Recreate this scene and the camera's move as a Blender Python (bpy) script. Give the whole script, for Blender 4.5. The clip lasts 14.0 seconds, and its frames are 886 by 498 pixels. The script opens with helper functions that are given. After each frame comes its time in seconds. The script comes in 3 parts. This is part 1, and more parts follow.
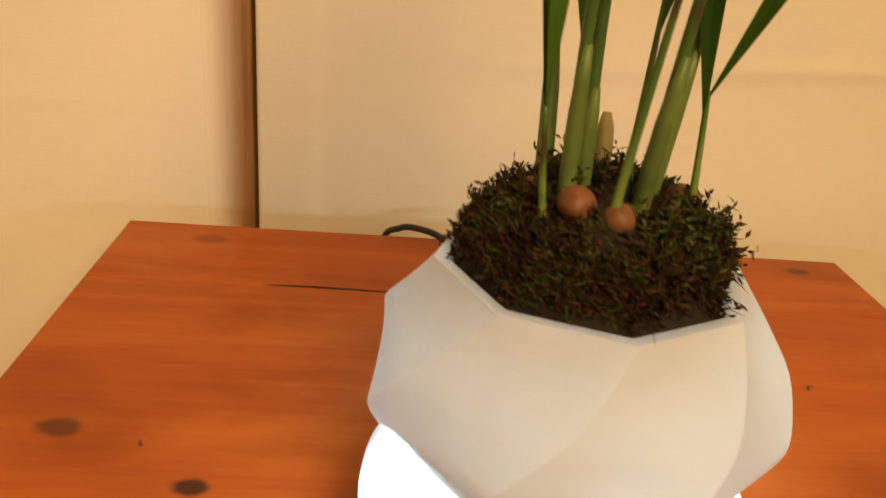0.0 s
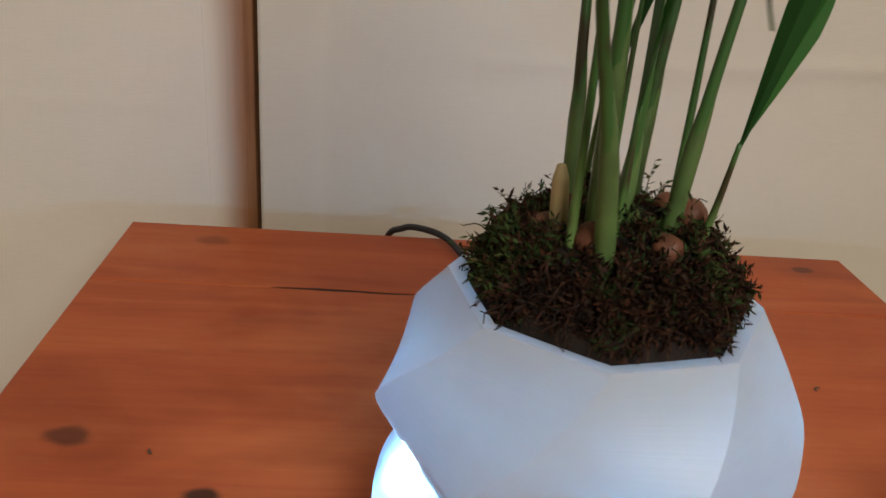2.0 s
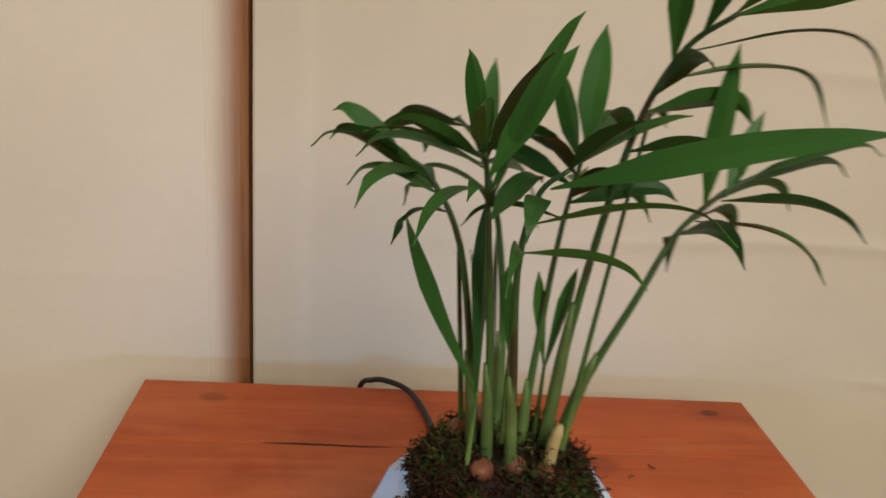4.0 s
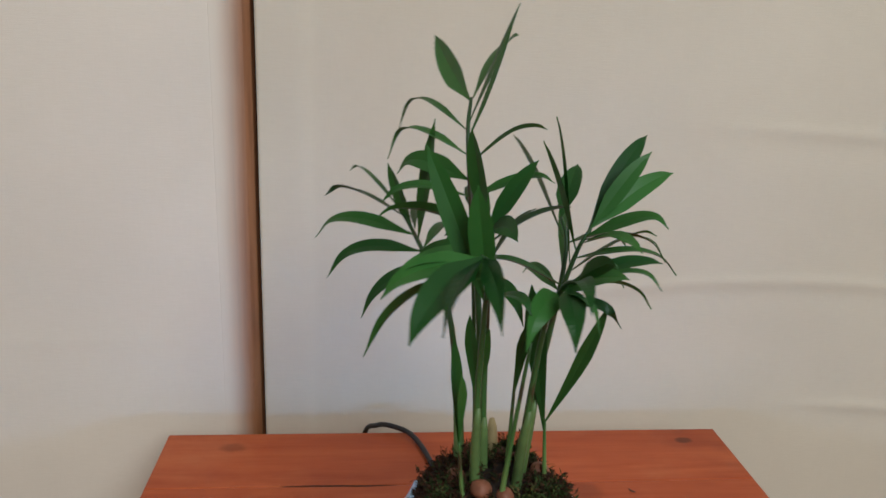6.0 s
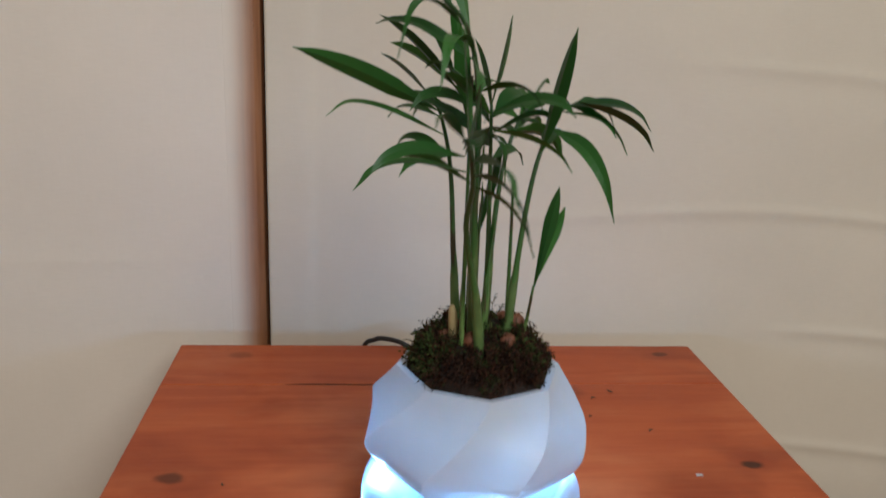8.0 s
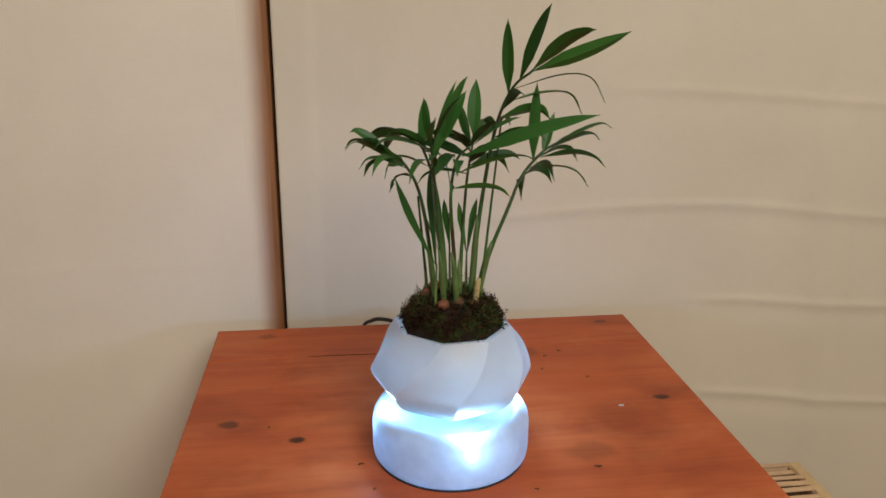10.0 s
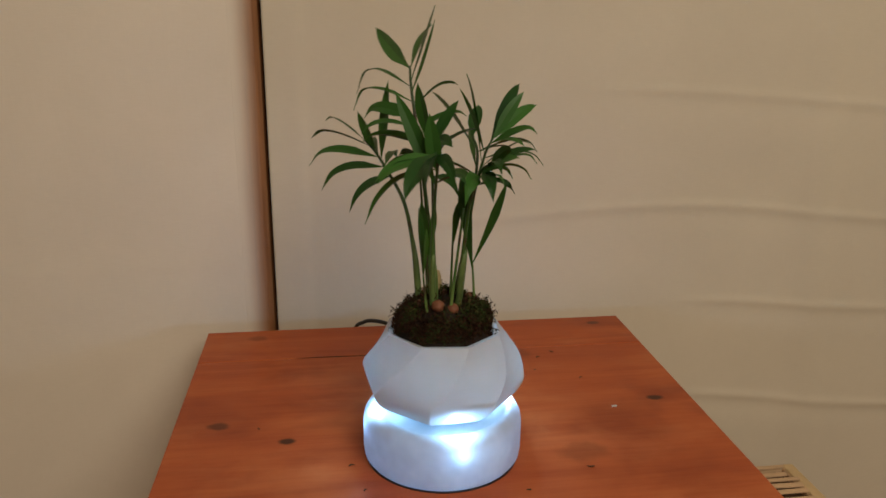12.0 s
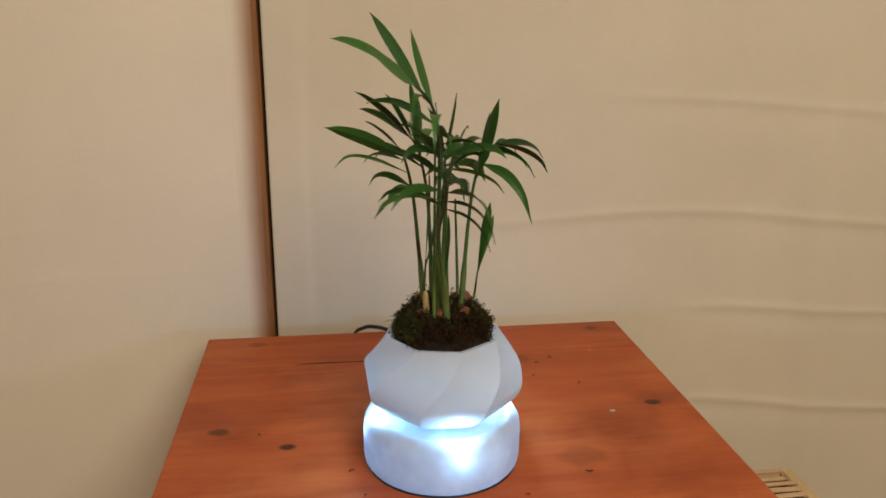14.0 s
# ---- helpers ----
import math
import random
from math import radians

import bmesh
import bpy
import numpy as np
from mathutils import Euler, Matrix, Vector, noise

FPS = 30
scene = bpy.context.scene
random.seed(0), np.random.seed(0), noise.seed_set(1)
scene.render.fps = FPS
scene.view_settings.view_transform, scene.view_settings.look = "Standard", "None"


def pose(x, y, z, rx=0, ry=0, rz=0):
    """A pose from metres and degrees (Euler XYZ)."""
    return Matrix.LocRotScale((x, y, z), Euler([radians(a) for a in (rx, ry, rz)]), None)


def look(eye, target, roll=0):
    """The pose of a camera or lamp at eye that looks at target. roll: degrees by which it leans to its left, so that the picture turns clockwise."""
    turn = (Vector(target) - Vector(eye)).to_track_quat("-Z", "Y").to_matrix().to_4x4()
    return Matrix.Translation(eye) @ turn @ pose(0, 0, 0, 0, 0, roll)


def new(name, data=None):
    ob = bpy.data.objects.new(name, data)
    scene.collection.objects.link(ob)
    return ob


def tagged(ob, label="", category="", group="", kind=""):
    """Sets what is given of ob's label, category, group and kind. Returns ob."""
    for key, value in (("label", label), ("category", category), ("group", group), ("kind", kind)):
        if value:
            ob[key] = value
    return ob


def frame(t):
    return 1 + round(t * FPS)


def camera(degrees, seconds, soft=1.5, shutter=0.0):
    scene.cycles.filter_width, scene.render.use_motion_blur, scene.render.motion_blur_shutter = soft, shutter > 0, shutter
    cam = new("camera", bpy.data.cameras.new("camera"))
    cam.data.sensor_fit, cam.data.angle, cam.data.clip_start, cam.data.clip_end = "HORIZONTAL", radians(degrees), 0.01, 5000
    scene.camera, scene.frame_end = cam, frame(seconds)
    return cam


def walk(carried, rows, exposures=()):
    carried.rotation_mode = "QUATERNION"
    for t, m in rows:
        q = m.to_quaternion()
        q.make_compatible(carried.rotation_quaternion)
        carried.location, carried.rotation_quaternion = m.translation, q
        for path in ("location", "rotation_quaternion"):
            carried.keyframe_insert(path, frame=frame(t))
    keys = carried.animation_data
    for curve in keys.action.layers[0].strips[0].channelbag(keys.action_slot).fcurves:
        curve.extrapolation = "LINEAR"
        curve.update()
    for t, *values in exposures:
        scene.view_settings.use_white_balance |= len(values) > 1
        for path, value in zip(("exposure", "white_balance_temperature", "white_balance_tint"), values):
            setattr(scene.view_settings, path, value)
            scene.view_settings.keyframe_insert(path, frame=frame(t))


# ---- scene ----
cam = camera(59.0, 14.0, 1.6, 0.4)
EXPOSURES = [(0, 0.44, 7950, 7), (0.5, 0.54, 5750, 5), (1, 0.7, 4900, 6), (1.5, 0.4, 4500, 5), (2, -0.02, 4480, 5), (2.5, 0.04, 4500, 5), (3, 0.42, 4700, 5), (4, 0.22, 4650, 5), (6.5, 0.2, 3970, 5), (7.5, 0.16, 3920, 5), (8, 0.04, 4220, 7), (10.5, 0.06, 4770, 6), (11, -0.3, 5000, 7), (12, -0.41, 5000, 7), (13, -0.41, 5300, 6), (13.5, -0.38, 5700, 5), (14, -0.01, 5000, 5)]
PATH = [
    (0, (-0.0663, -0.4501, 0.7010), (0.0733, 1.3605, -0.1371), 5.26),
    (0.5, (-0.0701, -0.4415, 0.7108), (0.0586, 1.3690, -0.1291), 5.01),
    (1, (-0.0728, -0.4404, 0.7065), (0.0767, 1.3654, -0.1400), 5.48),
    (1.5, (-0.0696, -0.4442, 0.7079), (0.0596, 1.3601, -0.1453), 4.87),
    (2, (-0.0717, -0.4459, 0.7054), (0.0800, 1.3536, -0.1542), 5.17),
    (2.5, (-0.0700, -0.4557, 0.7155), (0.0723, 1.3535, -0.1250), 5.19),
    (3, (-0.0801, -0.4737, 0.7529), (0.1078, 1.3590, -0.0255), 5.66),
    (3.5, (-0.0739, -0.4902, 0.7803), (0.0916, 1.3591, 0.0367), 5.39),
    (4, (-0.0652, -0.5116, 0.8009), (0.1112, 1.3581, 0.1129), 5.00),
    (4.2, (-0.0552, -0.5316, 0.8019), (0.0932, 1.3531, 0.1459), 4.50),
    (6.3, (-0.0750, -0.5707, 0.8325), (0.1243, 1.3341, 0.2573), 2.24),
    (6.5, (-0.0770, -0.5717, 0.8335), (0.1333, 1.3261, 0.2383), 2.84),
    (7, (-0.0773, -0.5867, 0.8243), (0.1173, 1.3148, 0.2357), 2.30),
    (7.5, (-0.0813, -0.6174, 0.8165), (0.1205, 1.2874, 0.2411), 2.69),
    (8, (-0.0730, -0.6330, 0.7848), (0.1340, 1.2675, 0.1971), 2.72),
    (8.2, (-0.0770, -0.6440, 0.7748), (0.1650, 1.2615, 0.2141), 2.62),
    (10.3, (-0.0899, -0.8027, 0.8430), (0.1615, 1.0857, 0.2361), 0.51),
    (10.5, (-0.0869, -0.7957, 0.8380), (0.1685, 1.0967, 0.2431), 0.61),
    (11, (-0.0883, -0.7932, 0.8311), (0.1709, 1.1011, 0.2444), 0.57),
    (11.5, (-0.0861, -0.7944, 0.8310), (0.1697, 1.1015, 0.2478), 0.62),
    (12, (-0.0872, -0.7940, 0.8325), (0.1812, 1.0983, 0.2432), 0.62),
    (12.5, (-0.0858, -0.7952, 0.8239), (0.1756, 1.1044, 0.2553), 0.27),
    (13, (-0.0873, -0.7927, 0.8316), (0.1825, 1.1018, 0.2504), 0.32),
    (13.5, (-0.0856, -0.7974, 0.8361), (0.1811, 1.0979, 0.2559), 0.52),
    (14, (-0.0881, -0.7985, 0.8347), (0.1841, 1.0973, 0.2585), 0.49),
]
walk(cam, [(t, look(eye, target, roll)) for t, eye, target, roll in PATH], EXPOSURES)

# ---- world, lamps ----
world = bpy.data.worlds.new("room_dusk")
scene.world = world
world.use_nodes = True
world.node_tree.nodes["Background"].inputs[0].default_value = (0.9, 0.75, 0.6, 1)
world.node_tree.nodes["Background"].inputs[1].default_value = 0.004

CX, CY, TOP = -0.0102, -0.2563, 0.5      # the planter's axis and the table's height


def lamp(name, kind, at, target, power, colour, size):
    data = bpy.data.lights.new(name, kind)
    data.energy, data.color = power, colour
    ob = new(name, data)
    if kind == "AREA":
        data.shape, data.size = "DISK", size
        ob.matrix_world = look(at, target)
    else:
        data.shadow_soft_size = size
        ob.matrix_world = Matrix.Translation(at)
    return ob


lamp("room_lamp", "AREA", (0.42, -1.78, 1.85), (0, -0.1, 0.5), 32.5, (1.0, 0.725, 0.43), 1.1)
for k in range(4):
    a = radians(-84 + 90 * k)
    c, d = math.cos(a), math.sin(a)
    lamp("led_lamp", "POINT", (CX + 0.0530 * c, CY + 0.0530 * d, TOP + 0.0465), None, 0.125, (0.52, 0.79, 1.0), 0.0050)
    lamp("led_glow", "POINT", (CX + 0.0560 * c, CY + 0.0560 * d, TOP + 0.0300), None, 0.014, (0.66, 0.85, 1.0), 0.0030)

# added fill lamp on the axis, no LED there: makes the pot's bottom glow
lamp("pot_glow_fill", "POINT", (CX, CY, TOP + 0.0352), None, 0.018, (0.52, 0.78, 1.0), 0.0005)

# ---- materials ----


def nodes_of(name):
    m = bpy.data.materials.new(name)
    m.use_nodes = True
    nt = m.node_tree
    return m, nt, nt.nodes["Principled BSDF"]


def link(nt, a, b):
    nt.links.new(a, b)


def noise_tex(nt, scale, detail=4.0, stretch=(1, 1, 1), rough=0.55, distort=0.0, shift=(0, 0, 0)):
    co = nt.nodes.new("ShaderNodeTexCoord")
    mp = nt.nodes.new("ShaderNodeMapping")
    mp.inputs["Scale"].default_value = stretch
    mp.inputs["Location"].default_value = shift
    tx = nt.nodes.new("ShaderNodeTexNoise")
    tx.inputs["Scale"].default_value, tx.inputs["Detail"].default_value = scale, detail
    tx.inputs["Roughness"].default_value, tx.inputs["Distortion"].default_value = rough, distort
    link(nt, co.outputs["Object"], mp.inputs["Vector"])
    link(nt, mp.outputs["Vector"], tx.inputs["Vector"])
    return tx.outputs["Fac"]


def ramp(nt, fac, stops):
    r = nt.nodes.new("ShaderNodeValToRGB")
    el = r.color_ramp.elements
    while len(el) < len(stops):
        el.new(0.5)
    for e, (p, c) in zip(el, stops):
        e.position, e.color = p, (*c, 1)
    link(nt, fac, r.inputs["Fac"])
    return r.outputs["Color"]


def mixed(nt, a, b, fac, blend="MIX"):
    m = nt.nodes.new("ShaderNodeMix")
    m.data_type, m.blend_type = "RGBA", blend
    for slot, v in ((m.inputs["Factor"], fac), (m.inputs[6], a), (m.inputs[7], b)):
        if isinstance(v, (int, float)):
            slot.default_value = v
        elif isinstance(v, tuple):
            slot.default_value = (*v, 1)
        else:
            link(nt, v, slot)
    return m.outputs[2]


def bump(nt, bsdf, height, strength, distance=0.001):
    b = nt.nodes.new("ShaderNodeBump")
    b.inputs["Strength"].default_value, b.inputs["Distance"].default_value = strength, distance
    link(nt, height, b.inputs["Height"])
    link(nt, b.outputs["Normal"], bsdf.inputs["Normal"])


def calc(nt, op, a, b=0.0, c=0.0):
    m = nt.nodes.new("ShaderNodeMath")
    m.operation = op
    for slot, v in zip(m.inputs, (a, b, c)):
        if isinstance(v, (int, float)):
            slot.default_value = v
        else:
            link(nt, v, slot)
    return m.outputs[0]


def simple(name, colour, rough, vary=0.15, scale=40.0, bumps=0.0, metal=0.0):
    m, nt, p = nodes_of(name)
    n = noise_tex(nt, scale)
    big = noise_tex(nt, scale * 0.13, 2.0, shift=(3, 1, 7))
    dark = tuple(c * (1 - vary) for c in colour)
    light = tuple(min(1, c * (1 + vary)) for c in colour)
    col = mixed(nt, ramp(nt, n, [(0.3, dark), (0.7, light)]), ramp(nt, big, [(0.3, dark), (0.7, light)]), 0.5)
    link(nt, col, p.inputs["Base Color"])
    p.inputs["Roughness"].default_value, p.inputs["Metallic"].default_value = rough, metal
    if bumps:
        bump(nt, p, n, bumps)
    return m


def wood_stained(name):
    """Orange-stained pine: grain along x, dark knots at their places, worn varnish."""
    m, nt, p = nodes_of(name)
    fine = noise_tex(nt, 30, 6, (0.55, 9, 4), 0.65, 0.4)
    wide = noise_tex(nt, 7, 3, (0.5, 4.5, 2), 0.5, 1.2, (2, 0, 0))
    blot = noise_tex(nt, 9, 3, (1, 1.4, 1), 0.6, 0.3, (5, 5, 0))
    a = ramp(nt, fine, [(0.25, (0.34, 0.066, 0.015)), (0.5, (0.42, 0.100, 0.022)), (0.78, (0.49, 0.134, 0.031))])
    b = ramp(nt, wide, [(0.3, (0.30, 0.056, 0.014)), (0.52, (0.43, 0.100, 0.022)), (0.72, (0.53, 0.150, 0.036))])
    col = mixed(nt, a, b, 0.5)
    col = mixed(nt, col, ramp(nt, blot, [(0.32, (0.62, 0.52, 0.47)), (0.48, (0.90, 0.87, 0.84)), (0.62, (1, 1, 1))]), 0.8, "MULTIPLY")
    worn = noise_tex(nt, 6, 5, (1, 1.8, 1), 0.65, 0.2, (1.3, 4.1, 0))
    col = mixed(nt, col, mixed(nt, col, (0.58, 0.21, 0.065), 0.28), ramp(nt, worn, [(0.50, (0, 0, 0)), (0.66, (1, 1, 1))]))
    co = nt.nodes.new("ShaderNodeTexCoord")
    wob = noise_tex(nt, 60, 3)
    for x, y, r, dark in ((-0.1885, -0.1999, 0.0056, 0.7), (-0.1309, -0.2303, 0.0044, 0.95), (0.1918, -0.1937, 0.0046, 0.9), (0.1915, -0.0180, 0.0040, 0.65),
                          (-0.172, -0.021, 0.006, 0.35), (0.084, -0.088, 0.012, 0.35), (0.1, -0.273, 0.012, 0.3), (-0.02, -0.41, 0.008, 0.8)):
        v = nt.nodes.new("ShaderNodeVectorMath")
        v.operation = "SUBTRACT"
        link(nt, co.outputs["Object"], v.inputs[0])
        v.inputs[1].default_value = (x, y, 0)
        s = nt.nodes.new("ShaderNodeVectorMath")
        s.operation = "MULTIPLY"
        link(nt, v.outputs[0], s.inputs[0])
        s.inputs[1].default_value = (0.62 / r, 1.0 / r, 0)
        d = nt.nodes.new("ShaderNodeVectorMath")
        d.operation = "LENGTH"
        link(nt, s.outputs[0], d.inputs[0])
        far = calc(nt, "ADD", d.outputs["Value"], calc(nt, "MULTIPLY", calc(nt, "SUBTRACT", wob, 0.5), 1.1))
        fac = nt.nodes.new("ShaderNodeMapRange")
        fac.interpolation_type = "SMOOTHSTEP"
        link(nt, far, fac.inputs["Value"])
        for key, val in (("From Min", 0.6), ("From Max", 1.35), ("To Min", dark), ("To Max", 0.0)):
            fac.inputs[key].default_value = val
        col = mixed(nt, col, (0.045, 0.016, 0.008), fac.outputs["Result"])
    link(nt, col, p.inputs["Base Color"])
    link(nt, ramp(nt, blot, [(0.3, (0.36, 0.36, 0.36)), (0.7, (0.52, 0.52, 0.52))]), p.inputs["Roughness"])
    p.inputs["Specular IOR Level"].default_value = 0.2
    bump(nt, p, fine, 0.12, 0.0008)
    return m


def cloth(name, colour):
    """Undyed cotton sheet: fine horizontal weave, faint blotches."""
    m, nt, p = nodes_of(name)
    weave = noise_tex(nt, 60, 2, (1.2, 1.2, 22), 0.5)
    warp = noise_tex(nt, 60, 2, (14, 1, 1.2), 0.5, 0.0, (3, 0, 0))
    blot = noise_tex(nt, 5, 4, (1, 1, 1), 0.6, 0.2)
    base = ramp(nt, blot, [(0.3, tuple(c * 0.93 for c in colour)), (0.7, colour)])
    thread = mixed(nt, ramp(nt, weave, [(0.35, (0.93, 0.92, 0.90)), (0.65, (1, 1, 1))]), ramp(nt, warp, [(0.35, (0.96, 0.95, 0.93)), (0.65, (1, 1, 1))]), 0.4)
    link(nt, mixed(nt, base, thread, 0.5, "MULTIPLY"), p.inputs["Base Color"])
    p.inputs["Roughness"].default_value = 0.9
    p.inputs["Specular IOR Level"].default_value = 0.15
    bump(nt, p, weave, 0.25, 0.0006)
    return m


def printed_plastic(name, colour, through_share, layers, stops=None):
    """Milky printed plastic that lets light through, with fine layer lines."""
    m, nt, p = nodes_of(name)
    out = nt.nodes["Material Output"]
    lines = noise_tex(nt, 18, 2, (1, 1, layers), 0.5)
    cloud = noise_tex(nt, 21, 3, (1, 1, 1), 0.6, 0.0, (1, 2, 3))
    tint = mixed(nt, ramp(nt, cloud, [(0.25, tuple(c * 0.9 for c in colour)), (0.75, colour)]), ramp(nt, lines, [(0.3, (0.975, 0.975, 0.975)), (0.7, (1, 1, 1))]), 0.7, "MULTIPLY")
    link(nt, tint, p.inputs["Base Color"])
    p.inputs["Roughness"].default_value = 0.3
    p.inputs["Specular IOR Level"].default_value = 0.5
    bump(nt, p, lines, 0.22, 0.0003)
    tr = nt.nodes.new("ShaderNodeBsdfTranslucent")
    if stops:
        link(nt, ramp(nt, cloud, stops), tr.inputs["Color"])
    else:
        link(nt, tint, tr.inputs["Color"])
    mix = nt.nodes.new("ShaderNodeMixShader")
    mix.inputs[0].default_value = through_share
    link(nt, p.outputs[0], mix.inputs[1])
    link(nt, tr.outputs[0], mix.inputs[2])
    link(nt, mix.outputs[0], out.inputs["Surface"])
    return m


def leaf_green(name, dark, light):
    """Palm leaf: long veins, slightly waxy, lets a little light through."""
    m, nt, p = nodes_of(name)
    out = nt.nodes["Material Output"]
    vein = noise_tex(nt, 90, 3, (1, 1, 1), 0.6)
    big = noise_tex(nt, 14, 2, (1, 1, 1), 0.5, 0.0, (4, 4, 4))
    oi = nt.nodes.new("ShaderNodeObjectInfo")
    tone = calc(nt, "ADD", calc(nt, "MULTIPLY", oi.outputs["Random"], 0.55), calc(nt, "MULTIPLY", big, 0.5))
    col = mixed(nt, ramp(nt, tone, [(0.2, dark), (0.85, light)]), ramp(nt, vein, [(0.3, (0.8, 0.86, 0.75)), (0.7, (1, 1, 1))]), 0.6, "MULTIPLY")
    link(nt, col, p.inputs["Base Color"])
    p.inputs["Roughness"].default_value = 0.42
    p.inputs["Specular IOR Level"].default_value = 0.4
    bump(nt, p, vein, 0.15, 0.0005)
    tr = nt.nodes.new("ShaderNodeBsdfTranslucent")
    link(nt, mixed(nt, col, (0.25, 0.45, 0.05), 0.35), tr.inputs["Color"])
    mix = nt.nodes.new("ShaderNodeMixShader")
    mix.inputs[0].default_value = 0.28
    link(nt, p.outputs[0], mix.inputs[1])
    link(nt, tr.outputs[0], mix.inputs[2])
    link(nt, mix.outputs[0], out.inputs["Surface"])
    return m


def stem_green(name):
    """Palm stem: pale cream at the foot, green above, with a few brown scars."""
    m, nt, p = nodes_of(name)
    co = nt.nodes.new("ShaderNodeTexCoord")
    sep = nt.nodes.new("ShaderNodeSeparateXYZ")
    link(nt, co.outputs["Object"], sep.inputs[0])
    n = noise_tex(nt, 45, 3, (1, 1, 0.35))
    h = calc(nt, "ADD", sep.outputs["Z"], calc(nt, "MULTIPLY", calc(nt, "SUBTRACT", n, 0.5), 0.05))
    up = nt.nodes.new("ShaderNodeMapRange")
    link(nt, h, up.inputs["Value"])
    up.inputs["From Min"].default_value, up.inputs["From Max"].default_value = 0.105, 0.26
    col = ramp(nt, up.outputs["Result"], [(0.02, (0.42, 0.40, 0.16)), (0.12, (0.18, 0.27, 0.065)), (0.30, (0.062, 0.140, 0.026)), (0.8, (0.022, 0.060, 0.013))])
    scar = noise_tex(nt, 95, 2, (1, 1, 0.4), 0.5, 0, (9, 2, 5))
    col = mixed(nt, col, (0.045, 0.03, 0.014), ramp(nt, scar, [(0.57, (0, 0, 0)), (0.66, (0.9, 0.9, 0.9))]))
    link(nt, col, p.inputs["Base Color"])
    p.inputs["Roughness"].default_value = 0.45
    return m


def moss_mat(name):
    m, nt, p = nodes_of(name)
    g = nt.nodes.new("ShaderNodeNewGeometry")
    n = noise_tex(nt, 44, 3, (1, 1, 1), 0.65)
    t = calc(nt, "ADD", calc(nt, "MULTIPLY", g.outputs["Random Per Island"], 0.34), calc(nt, "MULTIPLY", calc(nt, "SUBTRACT", n, 0.22), 1.25))
    col = ramp(nt, t, [(0.26, (0.007, 0.004, 0.002)), (0.42, (0.026, 0.010, 0.004)), (0.53, (0.052, 0.019, 0.007)), (0.62, (0.016, 0.026, 0.005)), (0.76, (0.046, 0.075, 0.011)), (0.95, (0.120, 0.080, 0.024))])
    link(nt, col, p.inputs["Base Color"])
    p.inputs["Roughness"].default_value = 0.75
    p.inputs["Specular IOR Level"].default_value = 0.25
    return m


def shade_edged_post(name):
    """Brown post; the soft shading from the wall's cream into it is put into the colour."""
    m, nt, p = nodes_of(name)
    co = nt.nodes.new("ShaderNodeTexCoord")
    sep = nt.nodes.new("ShaderNodeSeparateXYZ")
    link(nt, co.outputs["Object"], sep.inputs[0])
    grain = noise_tex(nt, 30, 4, (6, 6, 0.4))
    # worn: noise that wavers the painted shade's edge
    worn = noise_tex(nt, 14, 3, (1, 1, 0.5), 0.5, 0, (3, 3, 3))
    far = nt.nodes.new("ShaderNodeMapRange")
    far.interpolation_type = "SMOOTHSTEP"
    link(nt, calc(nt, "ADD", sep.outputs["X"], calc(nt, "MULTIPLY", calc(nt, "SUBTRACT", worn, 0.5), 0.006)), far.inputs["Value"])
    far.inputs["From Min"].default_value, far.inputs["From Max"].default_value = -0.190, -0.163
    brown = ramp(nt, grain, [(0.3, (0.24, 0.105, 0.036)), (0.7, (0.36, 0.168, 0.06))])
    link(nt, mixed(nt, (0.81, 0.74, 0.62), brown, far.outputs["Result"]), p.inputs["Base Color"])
    p.inputs["Roughness"].default_value = 0.55
    return m


M_WOOD = wood_stained("orange_stained_pine")
M_CLOTH = cloth("cream_cotton", (0.728, 0.665, 0.535))
M_PANEL = cloth("cream_panel", (0.87, 0.80, 0.68))
M_POST = shade_edged_post("brown_post_wood")
M_PLASTER = simple("plaster", (0.52, 0.46, 0.37), 0.9, 0.05, 12)
M_FLOOR = simple("floor_boards", (0.30, 0.19, 0.10), 0.6, 0.2, 9)
M_POT = printed_plastic("milky_pot_plastic", (0.80, 0.82, 0.82), 0.48, 90)
M_BASE = printed_plastic("frosted_base_plastic", (0.70, 0.72, 0.74), 0.42, 30, [(0.36, (0.36, 0.42, 0.50)), (0.50, (0.54, 0.61, 0.69)), (0.64, (0.82, 0.86, 0.91))])
M_LED = bpy.data.materials.new("led_glow")
M_LED.use_nodes = True
M_LED.node_tree.nodes["Principled BSDF"].inputs["Emission Color"].default_value = (0.7, 0.88, 1, 1)
M_LED.node_tree.nodes["Principled BSDF"].inputs["Emission Strength"].default_value = 30
M_LEAF = leaf_green("palm_leaf", (0.014, 0.058, 0.009), (0.085, 0.225, 0.030))
M_STEM = stem_green("palm_stem")
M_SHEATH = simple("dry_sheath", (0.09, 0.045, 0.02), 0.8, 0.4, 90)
M_HUSK = simple("pale_green_sheath", (0.105, 0.165, 0.042), 0.5, 0.8, 55)
M_STUB = simple("cream_stub", (0.45, 0.36, 0.16), 0.6, 0.3, 70)
M_SOIL = simple("dark_soil", (0.014, 0.008, 0.005), 0.95, 0.6, 220, 1.0)
M_MOSS = moss_mat("tangled_moss")
M_SEED = simple("brown_seed", (0.17, 0.066, 0.030), 0.6, 0.5, 160, 0.8)
M_CORD = simple("black_rubber", (0.012, 0.012, 0.012), 0.45, 0.2, 60)
M_CANE = simple("pale_cane", (0.64, 0.45, 0.26), 0.6, 0.2, 45, 0.3)
